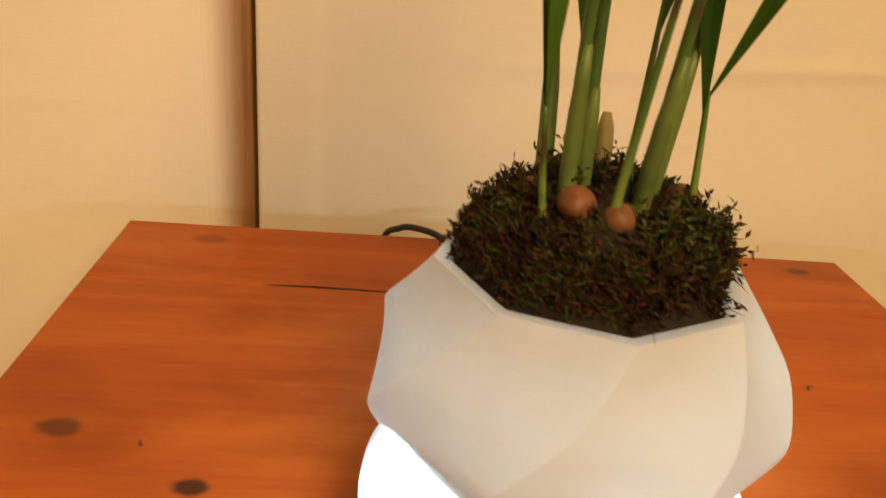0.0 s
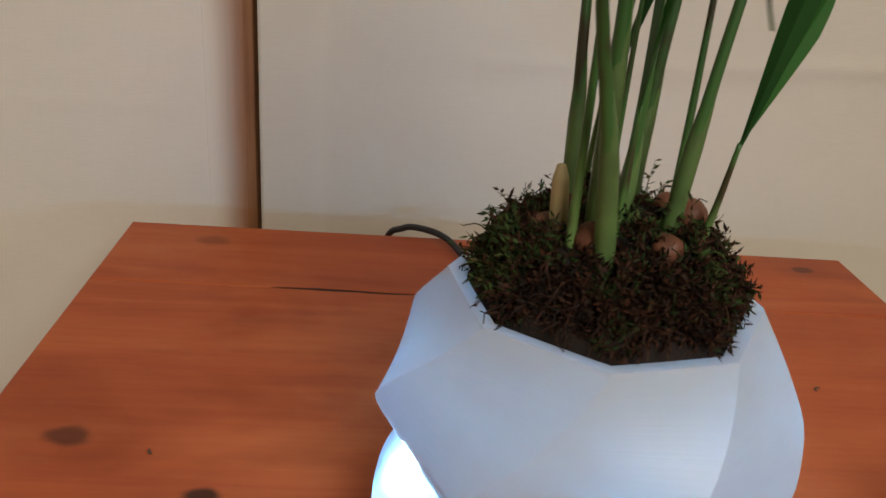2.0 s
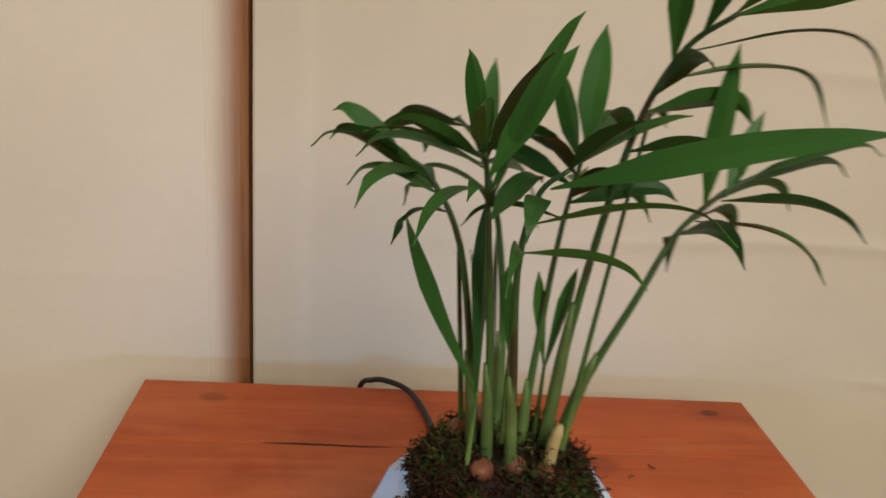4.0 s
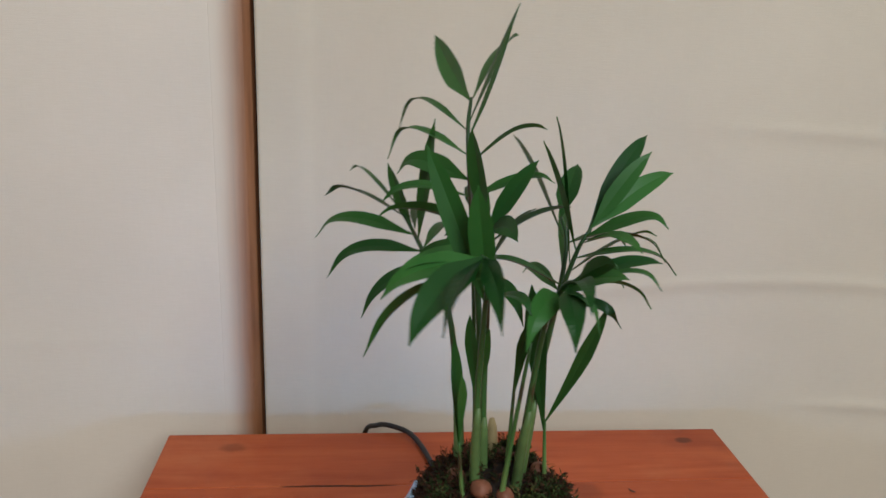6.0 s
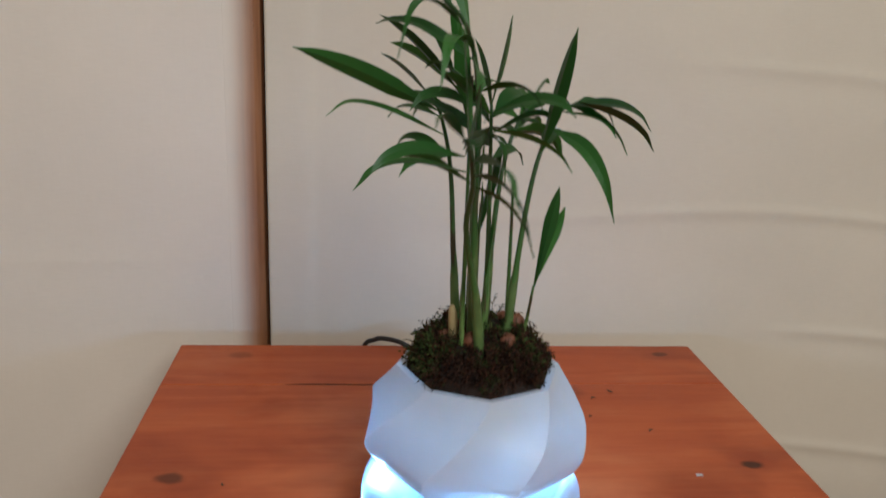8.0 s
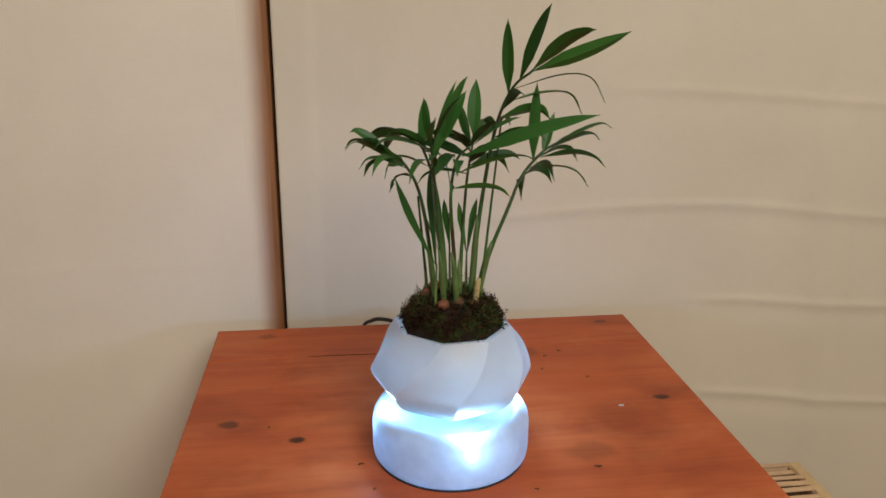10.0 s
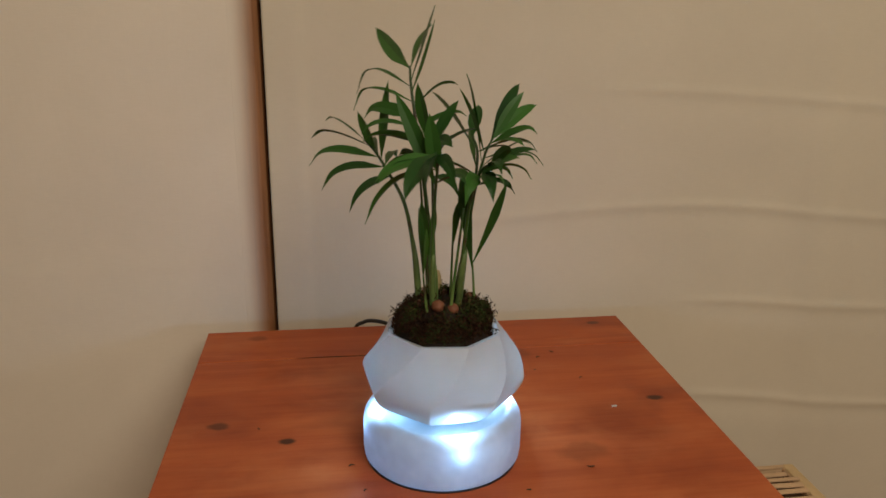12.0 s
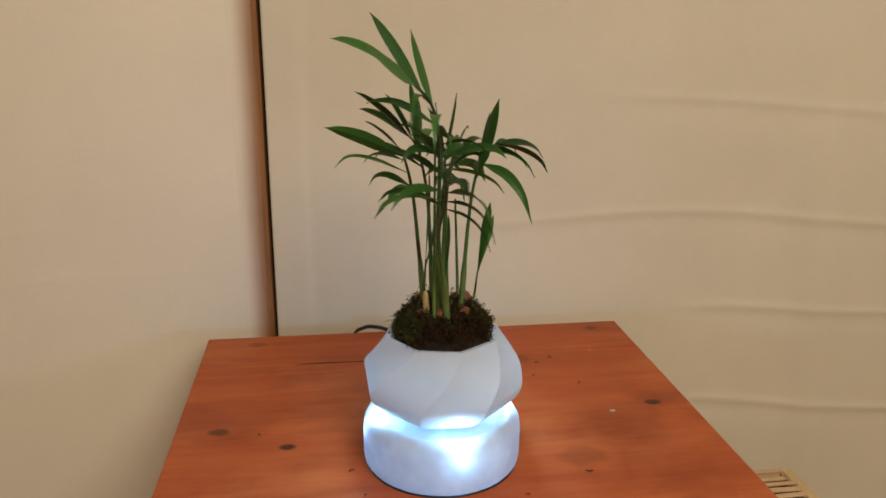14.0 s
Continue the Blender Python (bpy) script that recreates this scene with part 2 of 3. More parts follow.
M_CANE_RIM = simple("straw_rim", (0.66, 0.50, 0.26), 0.65, 0.15, 60, 0.3)

# ---- mesh helpers ----


def part(name, bm, material, parent=None, label="", smooth=False):
    me = bpy.data.meshes.new(name)
    if smooth:
        for f in bm.faces:
            f.smooth = True
    bm.to_mesh(me)
    bm.free()
    me.materials.append(material)
    ob = new(name, me)
    ob.parent = parent
    return tagged(ob, label)


def box(bm, x0, x1, y0, y1, z0, z1, bevel=0.0):
    r = bmesh.ops.create_cube(bm, size=1, matrix=Matrix.LocRotScale(((x0 + x1) / 2, (y0 + y1) / 2, (z0 + z1) / 2), None, (x1 - x0, y1 - y0, z1 - z0)))
    if bevel:
        edges = list({e for v in r["verts"] for e in v.link_edges})
        bmesh.ops.bevel(bm, geom=edges, offset=bevel, segments=2, profile=0.6, affect="EDGES")
    return bm


def lathe(bm, profile, steps=64):
    """Turn a profile of (radius, height) about z; closes the poles where the radius is 0."""
    rings = []
    for r, z in profile:
        if r < 1e-6:
            rings.append([bm.verts.new((0, 0, z))])
        else:
            rings.append([bm.verts.new((r * math.cos(math.tau * k / steps), r * math.sin(math.tau * k / steps), z)) for k in range(steps)])
    for a, b in zip(rings, rings[1:]):
        for k in range(steps):
            j = (k + 1) % steps
            if len(a) == 1:
                bm.faces.new((a[0], b[j], b[k]))
            elif len(b) == 1:
                bm.faces.new((a[k], a[j], b[0]))
            else:
                bm.faces.new((a[k], a[j], b[j], b[k]))
    bmesh.ops.recalc_face_normals(bm, faces=bm.faces[:])
    return bm


def bezier(points, n):
    """n + 1 places along a smooth line through the points (Catmull-Rom)."""
    p = [Vector(q) for q in points]
    p = [p[0] * 2 - p[1]] + p + [p[-1] * 2 - p[-2]]
    spans, out = len(p) - 3, []
    for k in range(n + 1):
        u = k / n * spans
        i = min(int(u), spans - 1)
        t = u - i
        a, b, c, d = p[i:i + 4]
        out.append(0.5 * (2 * b + (c - a) * t + (2 * a - 5 * b + 4 * c - d) * t * t + (3 * b - a - 3 * c + d) * t ** 3))
    return out


def tube(bm, line, radii, sides=8):
    rings = []
    for k, c in enumerate(line):
        way = (line[min(k + 1, len(line) - 1)] - line[max(k - 1, 0)]).normalized()
        u = way.cross(Vector((0.3, 0.9, 0.25))).normalized()
        v = way.cross(u)
        r = radii[k] if isinstance(radii, (list, tuple)) else radii
        rings.append([bm.verts.new(c + r * (math.cos(math.tau * s / sides) * u + math.sin(math.tau * s / sides) * v)) for s in range(sides)])
    for a, b in zip(rings, rings[1:]):
        for s in range(sides):
            bm.faces.new((a[s], a[(s + 1) % sides], b[(s + 1) % sides], b[s]))
    bm.faces.new(rings[0][::-1])
    bm.faces.new(rings[-1])
    return bm


# ---- room ----
def structure(name, bm, material, label):
    ob = part(name, bm, material)
    return tagged(ob, label, kind="structure")


def crease(x, z):
    """How far the hung cloth stands proud at a place: folded-in creases, a hem, slow waves."""
    y = 0.0
    for z0, slope, swell, x0, x1, depth in ((0.604, -0.02, 0.010, -0.09, 3, 0.0022), (0.742, -0.045, 0.004, 0.18, 3, 0.0018), (0.478, 0.02, 0.013, 0.30, 3, 0.0023),
                                            (0.356, -0.03, 0.012, 0.30, 3, 0.0026), (0.95, 0.01, 0.006, -0.1, 3, 0.004), (1.2, 0.0, 0.006, -0.1, 3, 0.004)):
        on = min(1, max(0, (x - x0) / 0.09)) * min(1, max(0, (x1 - x) / 0.09))
        zc = z0 + slope * (x - 0.3) + swell * math.sin(9.5 * x - 1.4)
        d = (z - zc) / 0.006
        y -= 0.62 * on * depth * (0.35 + 0.65 * min(1, max(0, (x + 0.05) / 0.4))) * math.exp(-d * d)
        y += 0.25 * on * depth * math.exp(-((d + 2.6) / 2.2) ** 2)
    y -= 0.0035 * math.exp(-((x - 0.50 - 0.02 * math.sin(6 * z)) / 0.02) ** 2)
    y -= 0.0030 / (1 + math.exp((x + 0.117) / 0.0025))
    y += 0.0016 * math.exp(-((x - 0.0) / 0.03) ** 2)
    y += 0.0030 * noise.noise(Vector((2.2 * x, 0.0, 3.1 * z))) + 0.0012 * noise.noise(Vector((9 * x, 4.0, 11 * z)))
    return y


def sheet(name, xs, zs, depth, material, label, thick=0.0025):
    bm = bmesh.new()
    front = [[bm.verts.new((x, depth(x, z), z)) for x in xs] for z in zs]
    back = [[bm.verts.new((v.co.x, v.co.y + thick, v.co.z)) for v in row] for row in front]
    for r in range(len(zs) - 1):
        for c in range(len(xs) - 1):
            bm.faces.new((front[r][c], front[r][c + 1], front[r + 1][c + 1], front[r + 1][c]))
            bm.faces.new((back[r + 1][c], back[r + 1][c + 1], back[r][c + 1], back[r][c]))
    for r in range(len(zs) - 1):
        bm.faces.new((front[r][0], front[r + 1][0], back[r + 1][0], back[r][0]))
        bm.faces.new((front[r][-1], back[r][-1], back[r + 1][-1], front[r + 1][-1]))
    for c in range(len(xs) - 1):
        bm.faces.new((front[-1][c], front[-1][c + 1], back[-1][c + 1], back[-1][c]))
        bm.faces.new((front[0][c + 1], front[0][c], back[0][c], back[0][c + 1]))
    ob = part(name, bm, material, smooth=True)
    return tagged(ob, label, kind="structure")


WALL = 0.055
zs = [0.02 + 0.26 * k / 12 for k in range(12)] + [0.28 + 0.62 * k / 260 for k in range(261)] + [0.9 + 1.48 * k / 50 for k in range(1, 51)]
xs = [-0.1560 + 0.07 * k / 28 for k in range(28)] + [-0.086 + 0.9 * k / 110 for k in range(111)] + [0.814 + 0.78 * k / 30 for k in range(1, 31)]
sheet("wall_cloth", xs, zs, lambda x, z: WALL + crease(x, z) - 0.0005 + 0.0012 * math.sin(7 * z) * math.exp(-(x + 0.156) / 0.02), M_CLOTH, "cream cotton sheet with fold creases hung on the wall")
xl = [-1.58 + 1.30 * k / 40 for k in range(40)] + [-0.28 + 0.0905 * k / 40 for k in range(41)]


def left_depth(x, z):
    roll = min(1.0, max(0.0, (x + 0.225) / 0.031))
    return WALL + 0.001 + 0.003 * noise.noise(Vector((2.5 * x, 7, 2.5 * z))) * (1 - roll) - 0.0004 * math.exp(-((z - 0.556 - 0.02 * (x + 0.27)) / 0.006) ** 2) * (1 - roll)


sheet("wall_panel", xl, zs, left_depth, M_PANEL, "plain cream wall panel beside a brown post")
bm = bmesh.new()
prof = [(-0.1915, 0.100), (-0.1915, 0.0562), (-0.1905, 0.0558), (-0.186, 0.0557), (-0.176, 0.0560), (-0.166, 0.0575), (-0.1605, 0.0615), (-0.1588, 0.067), (-0.1585, 0.100)]
lo = [bm.verts.new((x, y, 0)) for x, y in prof]
hi = [bm.verts.new((x, y, 2.4)) for x, y in prof]
for k in range(len(prof)):
    j = (k + 1) % len(prof)
    bm.faces.new((lo[k], lo[j], hi[j], hi[k]))
bm.faces.new(lo[::-1])
bm.faces.new(hi)
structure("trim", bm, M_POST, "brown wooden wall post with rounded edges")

structure("wall_north", box(bmesh.new(), -1.7, 1.7, 0.102, 0.2, 0, 2.4), M_PLASTER, "plain beige plaster wall")
structure("wall_south", box(bmesh.new(), -1.7, 1.7, -2.7, -2.6, 0, 2.4), M_PLASTER, "plain beige plaster wall")
structure("wall_west", box(bmesh.new(), -1.7, -1.6, -2.6, 0.102, 0, 2.4), M_PLASTER, "plain beige plaster wall")
structure("wall_east", box(bmesh.new(), 1.6, 1.7, -2.6, 0.102, 0, 2.4), M_PLASTER, "plain beige plaster wall")
structure("floor", box(bmesh.new(), -1.7, 1.7, -2.7, 0.2, -0.1, 0), M_FLOOR, "plain brown board floor")
structure("ceiling", box(bmesh.new(), -1.7, 1.7, -2.7, 0.2, 2.4, 2.5), M_PLASTER, "plain pale ceiling")


# ---- table ----
def build_table():
    table = tagged(new("side_table"), "small orange-stained pine side table with knots and a cracked joint", "table")

    def board(y0, y1, x0=-0.225, x1=0.225):
        bm = box(bmesh.new(), x0, x1, y0, y1, TOP - 0.022, TOP)
        outer = [e for e in bm.edges if all(abs(v.co.z - TOP) < 1e-5 for v in e.verts)]
        bmesh.ops.bevel(bm, geom=outer, offset=0.0012, segments=2, profile=0.5, affect="EDGES")
        return bm

    bm = board(-0.0743, 0.0)
    corner = [e for e in bm.edges if all(abs(abs(v.co.x) - 0.225) < 0.002 and v.co.y > -0.002 for v in e.verts) and abs(e.verts[0].co.z - e.verts[1].co.z) > 0.01]
    bmesh.ops.bevel(bm, geom=corner, offset=0.007, segments=4, profile=0.5, affect="EDGES")
    part("board", bm, M_WOOD, table)
    part("board", board(-0.44, -0.0747), M_WOOD, table)
    # the joint that has opened to a dark crack
    bm = bmesh.new()
    line = bezier([(-0.130, -0.0745, TOP + 0.0001), (-0.112, -0.0744, TOP + 0.0002), (-0.09, -0.0748, TOP + 0.0002), (-0.066, -0.0756, TOP + 0.0002), (-0.046, -0.0750, TOP + 0.0002)], 14)
    for k, c in enumerate(line):
        c.y += 0.0004 * noise.noise(Vector((k * 0.7, 3, 1)))
    tube(bm, line, [0.0002 + 0.0007 * math.sin(math.pi * k / 14) ** 0.7 for k in range(15)], 5)
    bmesh.ops.scale(bm, vec=(1, 1, 0.25), space=Matrix.Translation((0, 0, -TOP)), verts=bm.verts[:])
    part("crack", bm, M_SOIL, table, "dark open crack along the board joint")
    for x in (-0.195, 0.195):
        for y in (-0.03, -0.41):
            part("leg", box(bmesh.new(), x - 0.02, x + 0.02, y - 0.02, y + 0.02, 0, TOP - 0.022, 0.003), M_WOOD, table)
    for y in (-0.03, -0.41):
        part("apron", box(bmesh.new(), -0.175, 0.175, y - 0.009, y + 0.009, TOP - 0.082, TOP - 0.022, 0.002), M_WOOD, table)
    for x in (-0.195, 0.195):
        part("apron", box(bmesh.new(), x - 0.009, x + 0.009, -0.39, -0.05, TOP - 0.082, TOP - 0.022, 0.002), M_WOOD, table)


build_table()


# ---- glowing base ----
def build_base():
    base = tagged(new("levitation_base"), "round frosted white plastic base glowing with cool light", "lamp base")
    base.location = (CX, CY, TOP)
    prof = [(0, 0.0006), (0.055, 0.0006), (0.0583, 0.0012), (0.0603, 0.004), (0.0610, 0.009), (0.0610, 0.029), (0.0602, 0.0340), (0.0580, 0.0380), (0.0550, 0.0404),
            (0.0515, 0.0412), (0.0480, 0.0402), (0.0450, 0.0375), (0.0425, 0.0352), (0.039, 0.0342), (0, 0.0340)]
    part("shell", lathe(bmesh.new(), prof, 96), M_BASE, base, "milky rounded shell", smooth=True)
    part("foot_ring", lathe(bmesh.new(), [(0.0555, 0), (0.0592, 0), (0.0592, 0.0007), (0.0555, 0.0007), (0.0555, 0)], 64), M_CORD, base, "thin dark rubber foot ring")
    for k in range(4):
        a = radians(-84 + 90 * k)
        dome = lathe(bmesh.new(), [(0, -0.001), (0.0016, -0.001), (0.0016, 0.0002), (0.0012, 0.0009), (0.0006, 0.0012), (0, 0.0013)], 12)
        bmesh.ops.translate(dome, vec=(0.0530 * math.cos(a), 0.0530 * math.sin(a), 0.0410), verts=dome.verts[:])
        part("led", dome, M_LED, base, "small cool white light")


build_base()


# ---- power cord ----
bm = bmesh.new()
tube(bm, bezier([(0.0, -0.184, 0.511), (-0.008, -0.13, 0.504), (-0.016, -0.075, 0.5035), (-0.023, -0.038, 0.5036), (-0.033, -0.014, 0.5056), (-0.046, -0.002, 0.5060), (-0.060, 0.010, 0.5008),
                 (-0.071, 0.026, 0.480), (-0.075, 0.032, 0.40), (-0.07, 0.034, 0.2), (-0.05, 0.03, 0.02), (0.1, 0.03, 0.004)], 80), 0.0021, 10)
tagged(part("power_cord", bm, M_CORD, smooth=True), "black rubber power cord arching over the table edge", "cable")


# ---- planter ----
def build_pot(planter):
    """Eight-sided pot whose ridges twist as they come down."""
    rings = [(0.0372, 0.028), (0.0400, 0.0365), (0.0445, 0.0450), (0.0495, 0.0520), (0.0550, 0.0575), (0.0608, 0.0612), (0.0665, 0.0628), (0.0735, 0.0618), (0.0810, 0.0595), (0.0880, 0.0550), (0.0945, 0.0505), (0.1005, 0.0464), (0.1030, 0.0448)]
    bm = bmesh.new()
    loops, sub = [], 6

    def octagon(r, z, turn):
        out = []
        for k in range(8):
            a0, a1 = radians(45 * k + turn), radians(45 * k + 45 + turn)
            p, q = Vector((r * math.cos(a0), r * math.sin(a0), z)), Vector((r * math.cos(a1), r * math.sin(a1), z))
            for s in range(sub):
                c = p.lerp(q, s / sub)
                flat = math.hypot(c.x, c.y)
                soft = 1 + 0.05 * (0.955 * r / flat - 1)      # ridges a little worn
                out.append(bm.verts.new((c.x * soft, c.y * soft, z)))
        return out

    rings = [(c.x, c.y) for c in bezier([(z, r, 0) for z, r in rings], 36)]
    for z, r in rings:
        loops.append(octagon(0.985 * r, z, TWIST * ((z - 0.103) if z > 0.066 else -0.037 + 0.2 * (z - 0.066))))
    inner = [(0.1036, 0.0438), (0.1034, 0.0400), (0.1022, 0.0392), (0.080, 0.0388), (0.060, 0.037), (0.050, 0.034)]
    for z, r in inner:
        loops.append(octagon(r, z, 0))
    n = 8 * sub
    for a, b in zip(loops, loops[1:]):
        for k in range(n):
            bm.faces.new((a[k], a[(k + 1) % n], b[(k + 1) % n], b[k]))
    bm.faces.new(loops[0][::-1])
    bm.faces.new(loops[-1])
    bmesh.ops.recalc_face_normals(bm, faces=bm.faces[:])
    for f in bm.faces:
        f.smooth = True
    rim = set(loops[36]) | set(loops[37]) | set(loops[0])
    ridge = {v for ring in loops[:37] for v in ring[::sub]}
    for e in bm.edges:
        if all(v in rim for v in e.verts) or all(v in ridge for v in e.verts):
            e.smooth = False
    part("pot", bm, M_POT, planter, "twisted eight-sided milky white printed pot")


TWIST = 860.0


def hole(a):
    """Radius of the eight-sided planting hole in the direction a."""
    return 0.0372 * math.cos(math.pi / 8) / math.cos((a % (math.pi / 4)) - math.pi / 8)


def mound(x, y):
    r = math.hypot(x, y)
    return 0.0985 + 0.0262 * max(0.0, 1 - (r / 0.0388) ** 3.4) + 0.0065 * max(0.15, 1 - (r / 0.0385) ** 4) * noise.noise(Vector((75 * x, 75 * y, 3))) + 0.0022 * noise.noise(Vector((170 * x, 170 * y, 8)))


SEEDS = ((-0.006, 0.019, 0.0046), (-0.017, 0.007, 0.0048), (-0.014, -0.012, 0.0044), (0.003, -0.019, 0.0048), (0.013, -0.015, 0.0042), (0.017, 0.012, 0.0046), (0.004, 0.014, 0.0040))


def build_soil(planter):
    bm = bmesh.new()
    steps, rows = 40, 12
    rings = [[bm.verts.new((0, 0, mound(0, 0)))]]
    for i in range(1, rows + 1):
        ring = []
        for k in range(steps):
            a = math.tau * k / steps
            r = (hole(a) + 0.0008) * i / rows
            ring.append(bm.verts.new((r * math.cos(a), r * math.sin(a), mound(r * math.cos(a), r * math.sin(a)) + 0.0022 * noise.noise(Vector((240 * r * math.cos(a), 240 * r * math.sin(a), 1))))))
        rings.append(ring)
    foot = [bm.verts.new((v.co.x, v.co.y, 0.085)) for v in rings[-1]]
    for k in range(steps):
        bm.faces.new((rings[0][0], rings[1][k], rings[1][(k + 1) % steps]))
    for a, b in zip(rings[1:] , rings[2:] + [foot]):
        for k in range(steps):
            bm.faces.new((a[k], b[k], b[(k + 1) % steps], a[(k + 1) % steps]))
    bm.faces.new(foot[::-1])
    bmesh.ops.recalc_face_normals(bm, faces=bm.faces[:])
    part("soil", bm, M_SOIL, planter, "dark crumbly soil", smooth=True)
    # moss: feathery sprigs with tiny leaves over the mound, and dry threads between them
    rng = random.Random(5)
    verts, faces = [], []

    def thread(line, w):
        i0 = len(verts)
        for k, c in enumerate(line):
            way = (line[min(k + 1, len(line) - 1)] - line[max(k - 1, 0)]).normalized()
            u = way.cross(Vector((0.31, 0.82, 0.47))).normalized()
            v = way.cross(u)
            f = w * (1 - 0.75 * k / (len(line) - 1))
            verts.extend([c + u * f, c - u * f * 0.5 + v * f * 0.87, c - u * f * 0.5 - v * f * 0.87])
        for k in range(len(line) - 1):
            for m in range(3):
                a0, a1 = i0 + 3 * k + m, i0 + 3 * k + (m + 1) % 3
                faces.append((a0, a1, a1 + 3, a0 + 3))

    def blade(c, way, side, ln, w):
        i0 = len(verts)
        up = way.cross(side) * w * 0.5
        verts.extend([c, c + way * ln * 0.45 + side * w, c + way * ln * 0.45 - side * w, c + way * ln * 0.5 + up, c + way * ln])
        faces.extend([(i0, i0 + 1, i0 + 3), (i0, i0 + 3, i0 + 2), (i0 + 1, i0 + 4, i0 + 3), (i0 + 3, i0 + 4, i0 + 2), (i0, i0 + 2, i0 + 4, i0 + 1)])

    def rand_dir(z=0.0):
        return Vector((rng.gauss(0, 1), rng.gauss(0, 1), rng.gauss(z, 0.7))).normalized()

    for n in range(5600):
        edge = n % 9 < 5
        a = rng.uniform(0, math.tau)
        r = hole(a) * (rng.uniform(0.80, 1.01) if edge else math.sqrt(rng.uniform(0.02, 0.94)))
        x, y = r * math.cos(a), r * math.sin(a)
        if r < 0.016 and rng.random() < 0.7 or any(math.hypot(x - sx, y - sy) < sr for sx, sy, sr in SEEDS):
            continue
        lumps = max(0, 0.5 + 1.1 * noise.noise(Vector((55 * x, 55 * y, 9))))
        p = Vector((x, y, mound(x, y) + (0.0005 if edge else -0.001) + 0.0024 * lumps))
        out = Vector((math.cos(a), math.sin(a), 0))
        leafy = 0.55 + 0.9 * noise.noise(Vector((40 * x, 40 * y, 21)))      # green cushions, dry tangle between them
        if rng.random() < leafy:
            ln = rng.uniform(0.0038, 0.0085) * (0.7 + 0.5 * lumps) * (0.5 if edge else 1.0)
            way = (out * (rng.uniform(-0.9, 0.3) if edge else rng.uniform(-0.6, 0.7)) + rand_dir(0.2 if edge else 0.5) * 0.9 + Vector((0, 0, 0.1 if edge else 0.35))).normalized()
            bend = rand_dir(-0.2) * ln * 0.5
            line = [p, p + way * ln * 0.4 + bend * 0.15, p + way * ln * 0.75 + bend * 0.5, p + way * ln + bend]
            thread(line, 0.00026)
            for k in range(9):
                u = 0.15 + 0.85 * k / 8
                i = min(2, int(u * 3))
                c = line[i].lerp(line[i + 1], u * 3 - i)
                d = (way * 0.75 + rand_dir()).normalized()
                blade(c, d, d.cross(rand_dir()).normalized(), rng.uniform(0.0018, 0.0036), rng.uniform(0.00032, 0.00062))
        else:
            ln = rng.uniform(0.007, 0.013) * (0.5 if edge else 1.0)
            line, c, way = [p.copy()], p.copy(), (rand_dir(-0.3 if edge else 0.4) + out * (-0.2 if edge else 0.3)).normalized()
            for k in range(7):
                way = (way + rand_dir(-0.45) * 0.75).normalized()
                c = c + way * ln / 7
                line.append(c.copy())
            thread(line, rng.uniform(0.00026, 0.00058))
    me = bpy.data.meshes.new("moss")
    me.from_pydata([tuple(v) for v in verts], [], faces)
    me.materials.append(M_MOSS)
    ob = new("moss", me)
    ob.parent = planter
    tagged(ob, "tangled brown and green moss", kind="stuff")


LEAF_RNG = random.Random(21)


def leaflet(frond, base, tip, width, arch=0.012, droop=0.0, facing=None, narrow=1.1):
    """A pointed, slightly folded palm leaflet from base to tip; arch lifts its middle, droop bends its end down."""
    b, t = Vector(base) - Vector((0, 0, TOP)), Vector(tip) - Vector((0, 0, TOP))
    mid = b.lerp(t, 0.5) + Vector((0, 0, arch * 0.8))
    late = b.lerp(t, 0.82) + Vector((0, 0, arch * 0.55 + droop * 0.7))
    line = bezier([b, mid, late, t], 14)
    if facing is None:
        facing = (LEAF_RNG.uniform(-0.9, 0.9), LEAF_RNG.uniform(-0.9, 0.7), 0.9)
    bm = bmesh.new()
    rows = []
    for k, c in enumerate(line):
        s = k / 14
        way = (line[min(k + 1, 14)] - line[max(k - 1, 0)]).normalized()
        side = way.cross(Vector(facing))
        side = side.normalized() if side.length > 0.05 else way.cross(Vector((0.6, 0.8, 0))).normalized()
        up = side.cross(way).normalized()
        w = width * 0.44 * max(0.0, math.sin(math.pi * min(1.0, (0.05 + 0.95 * s) ** 0.66))) ** narrow
        w = max(w * min(1.0, 0.18 + 0.82 * s / (0.5 if narrow < 1 else 0.2)), 0.0002)
        th = 0.00028
        edge = 0.28 * w
        rows.append([bm.verts.new(c - side * w + up * edge), bm.verts.new(c + up * th), bm.verts.new(c + side * w + up * edge), bm.verts.new(c - up * th)])
    for p, q in zip(rows, rows[1:]):
        for i in range(4):
            j = (i + 1) % 4
            bm.faces.new((p[i], p[j], q[j], q[i]))
    bm.faces.new(rows[0][::-1])
    bm.faces.new(rows[-1])
    bmesh.ops.recalc_face_normals(bm, faces=bm.faces[:])
    return part("leaflet", bm, M_LEAF, frond)


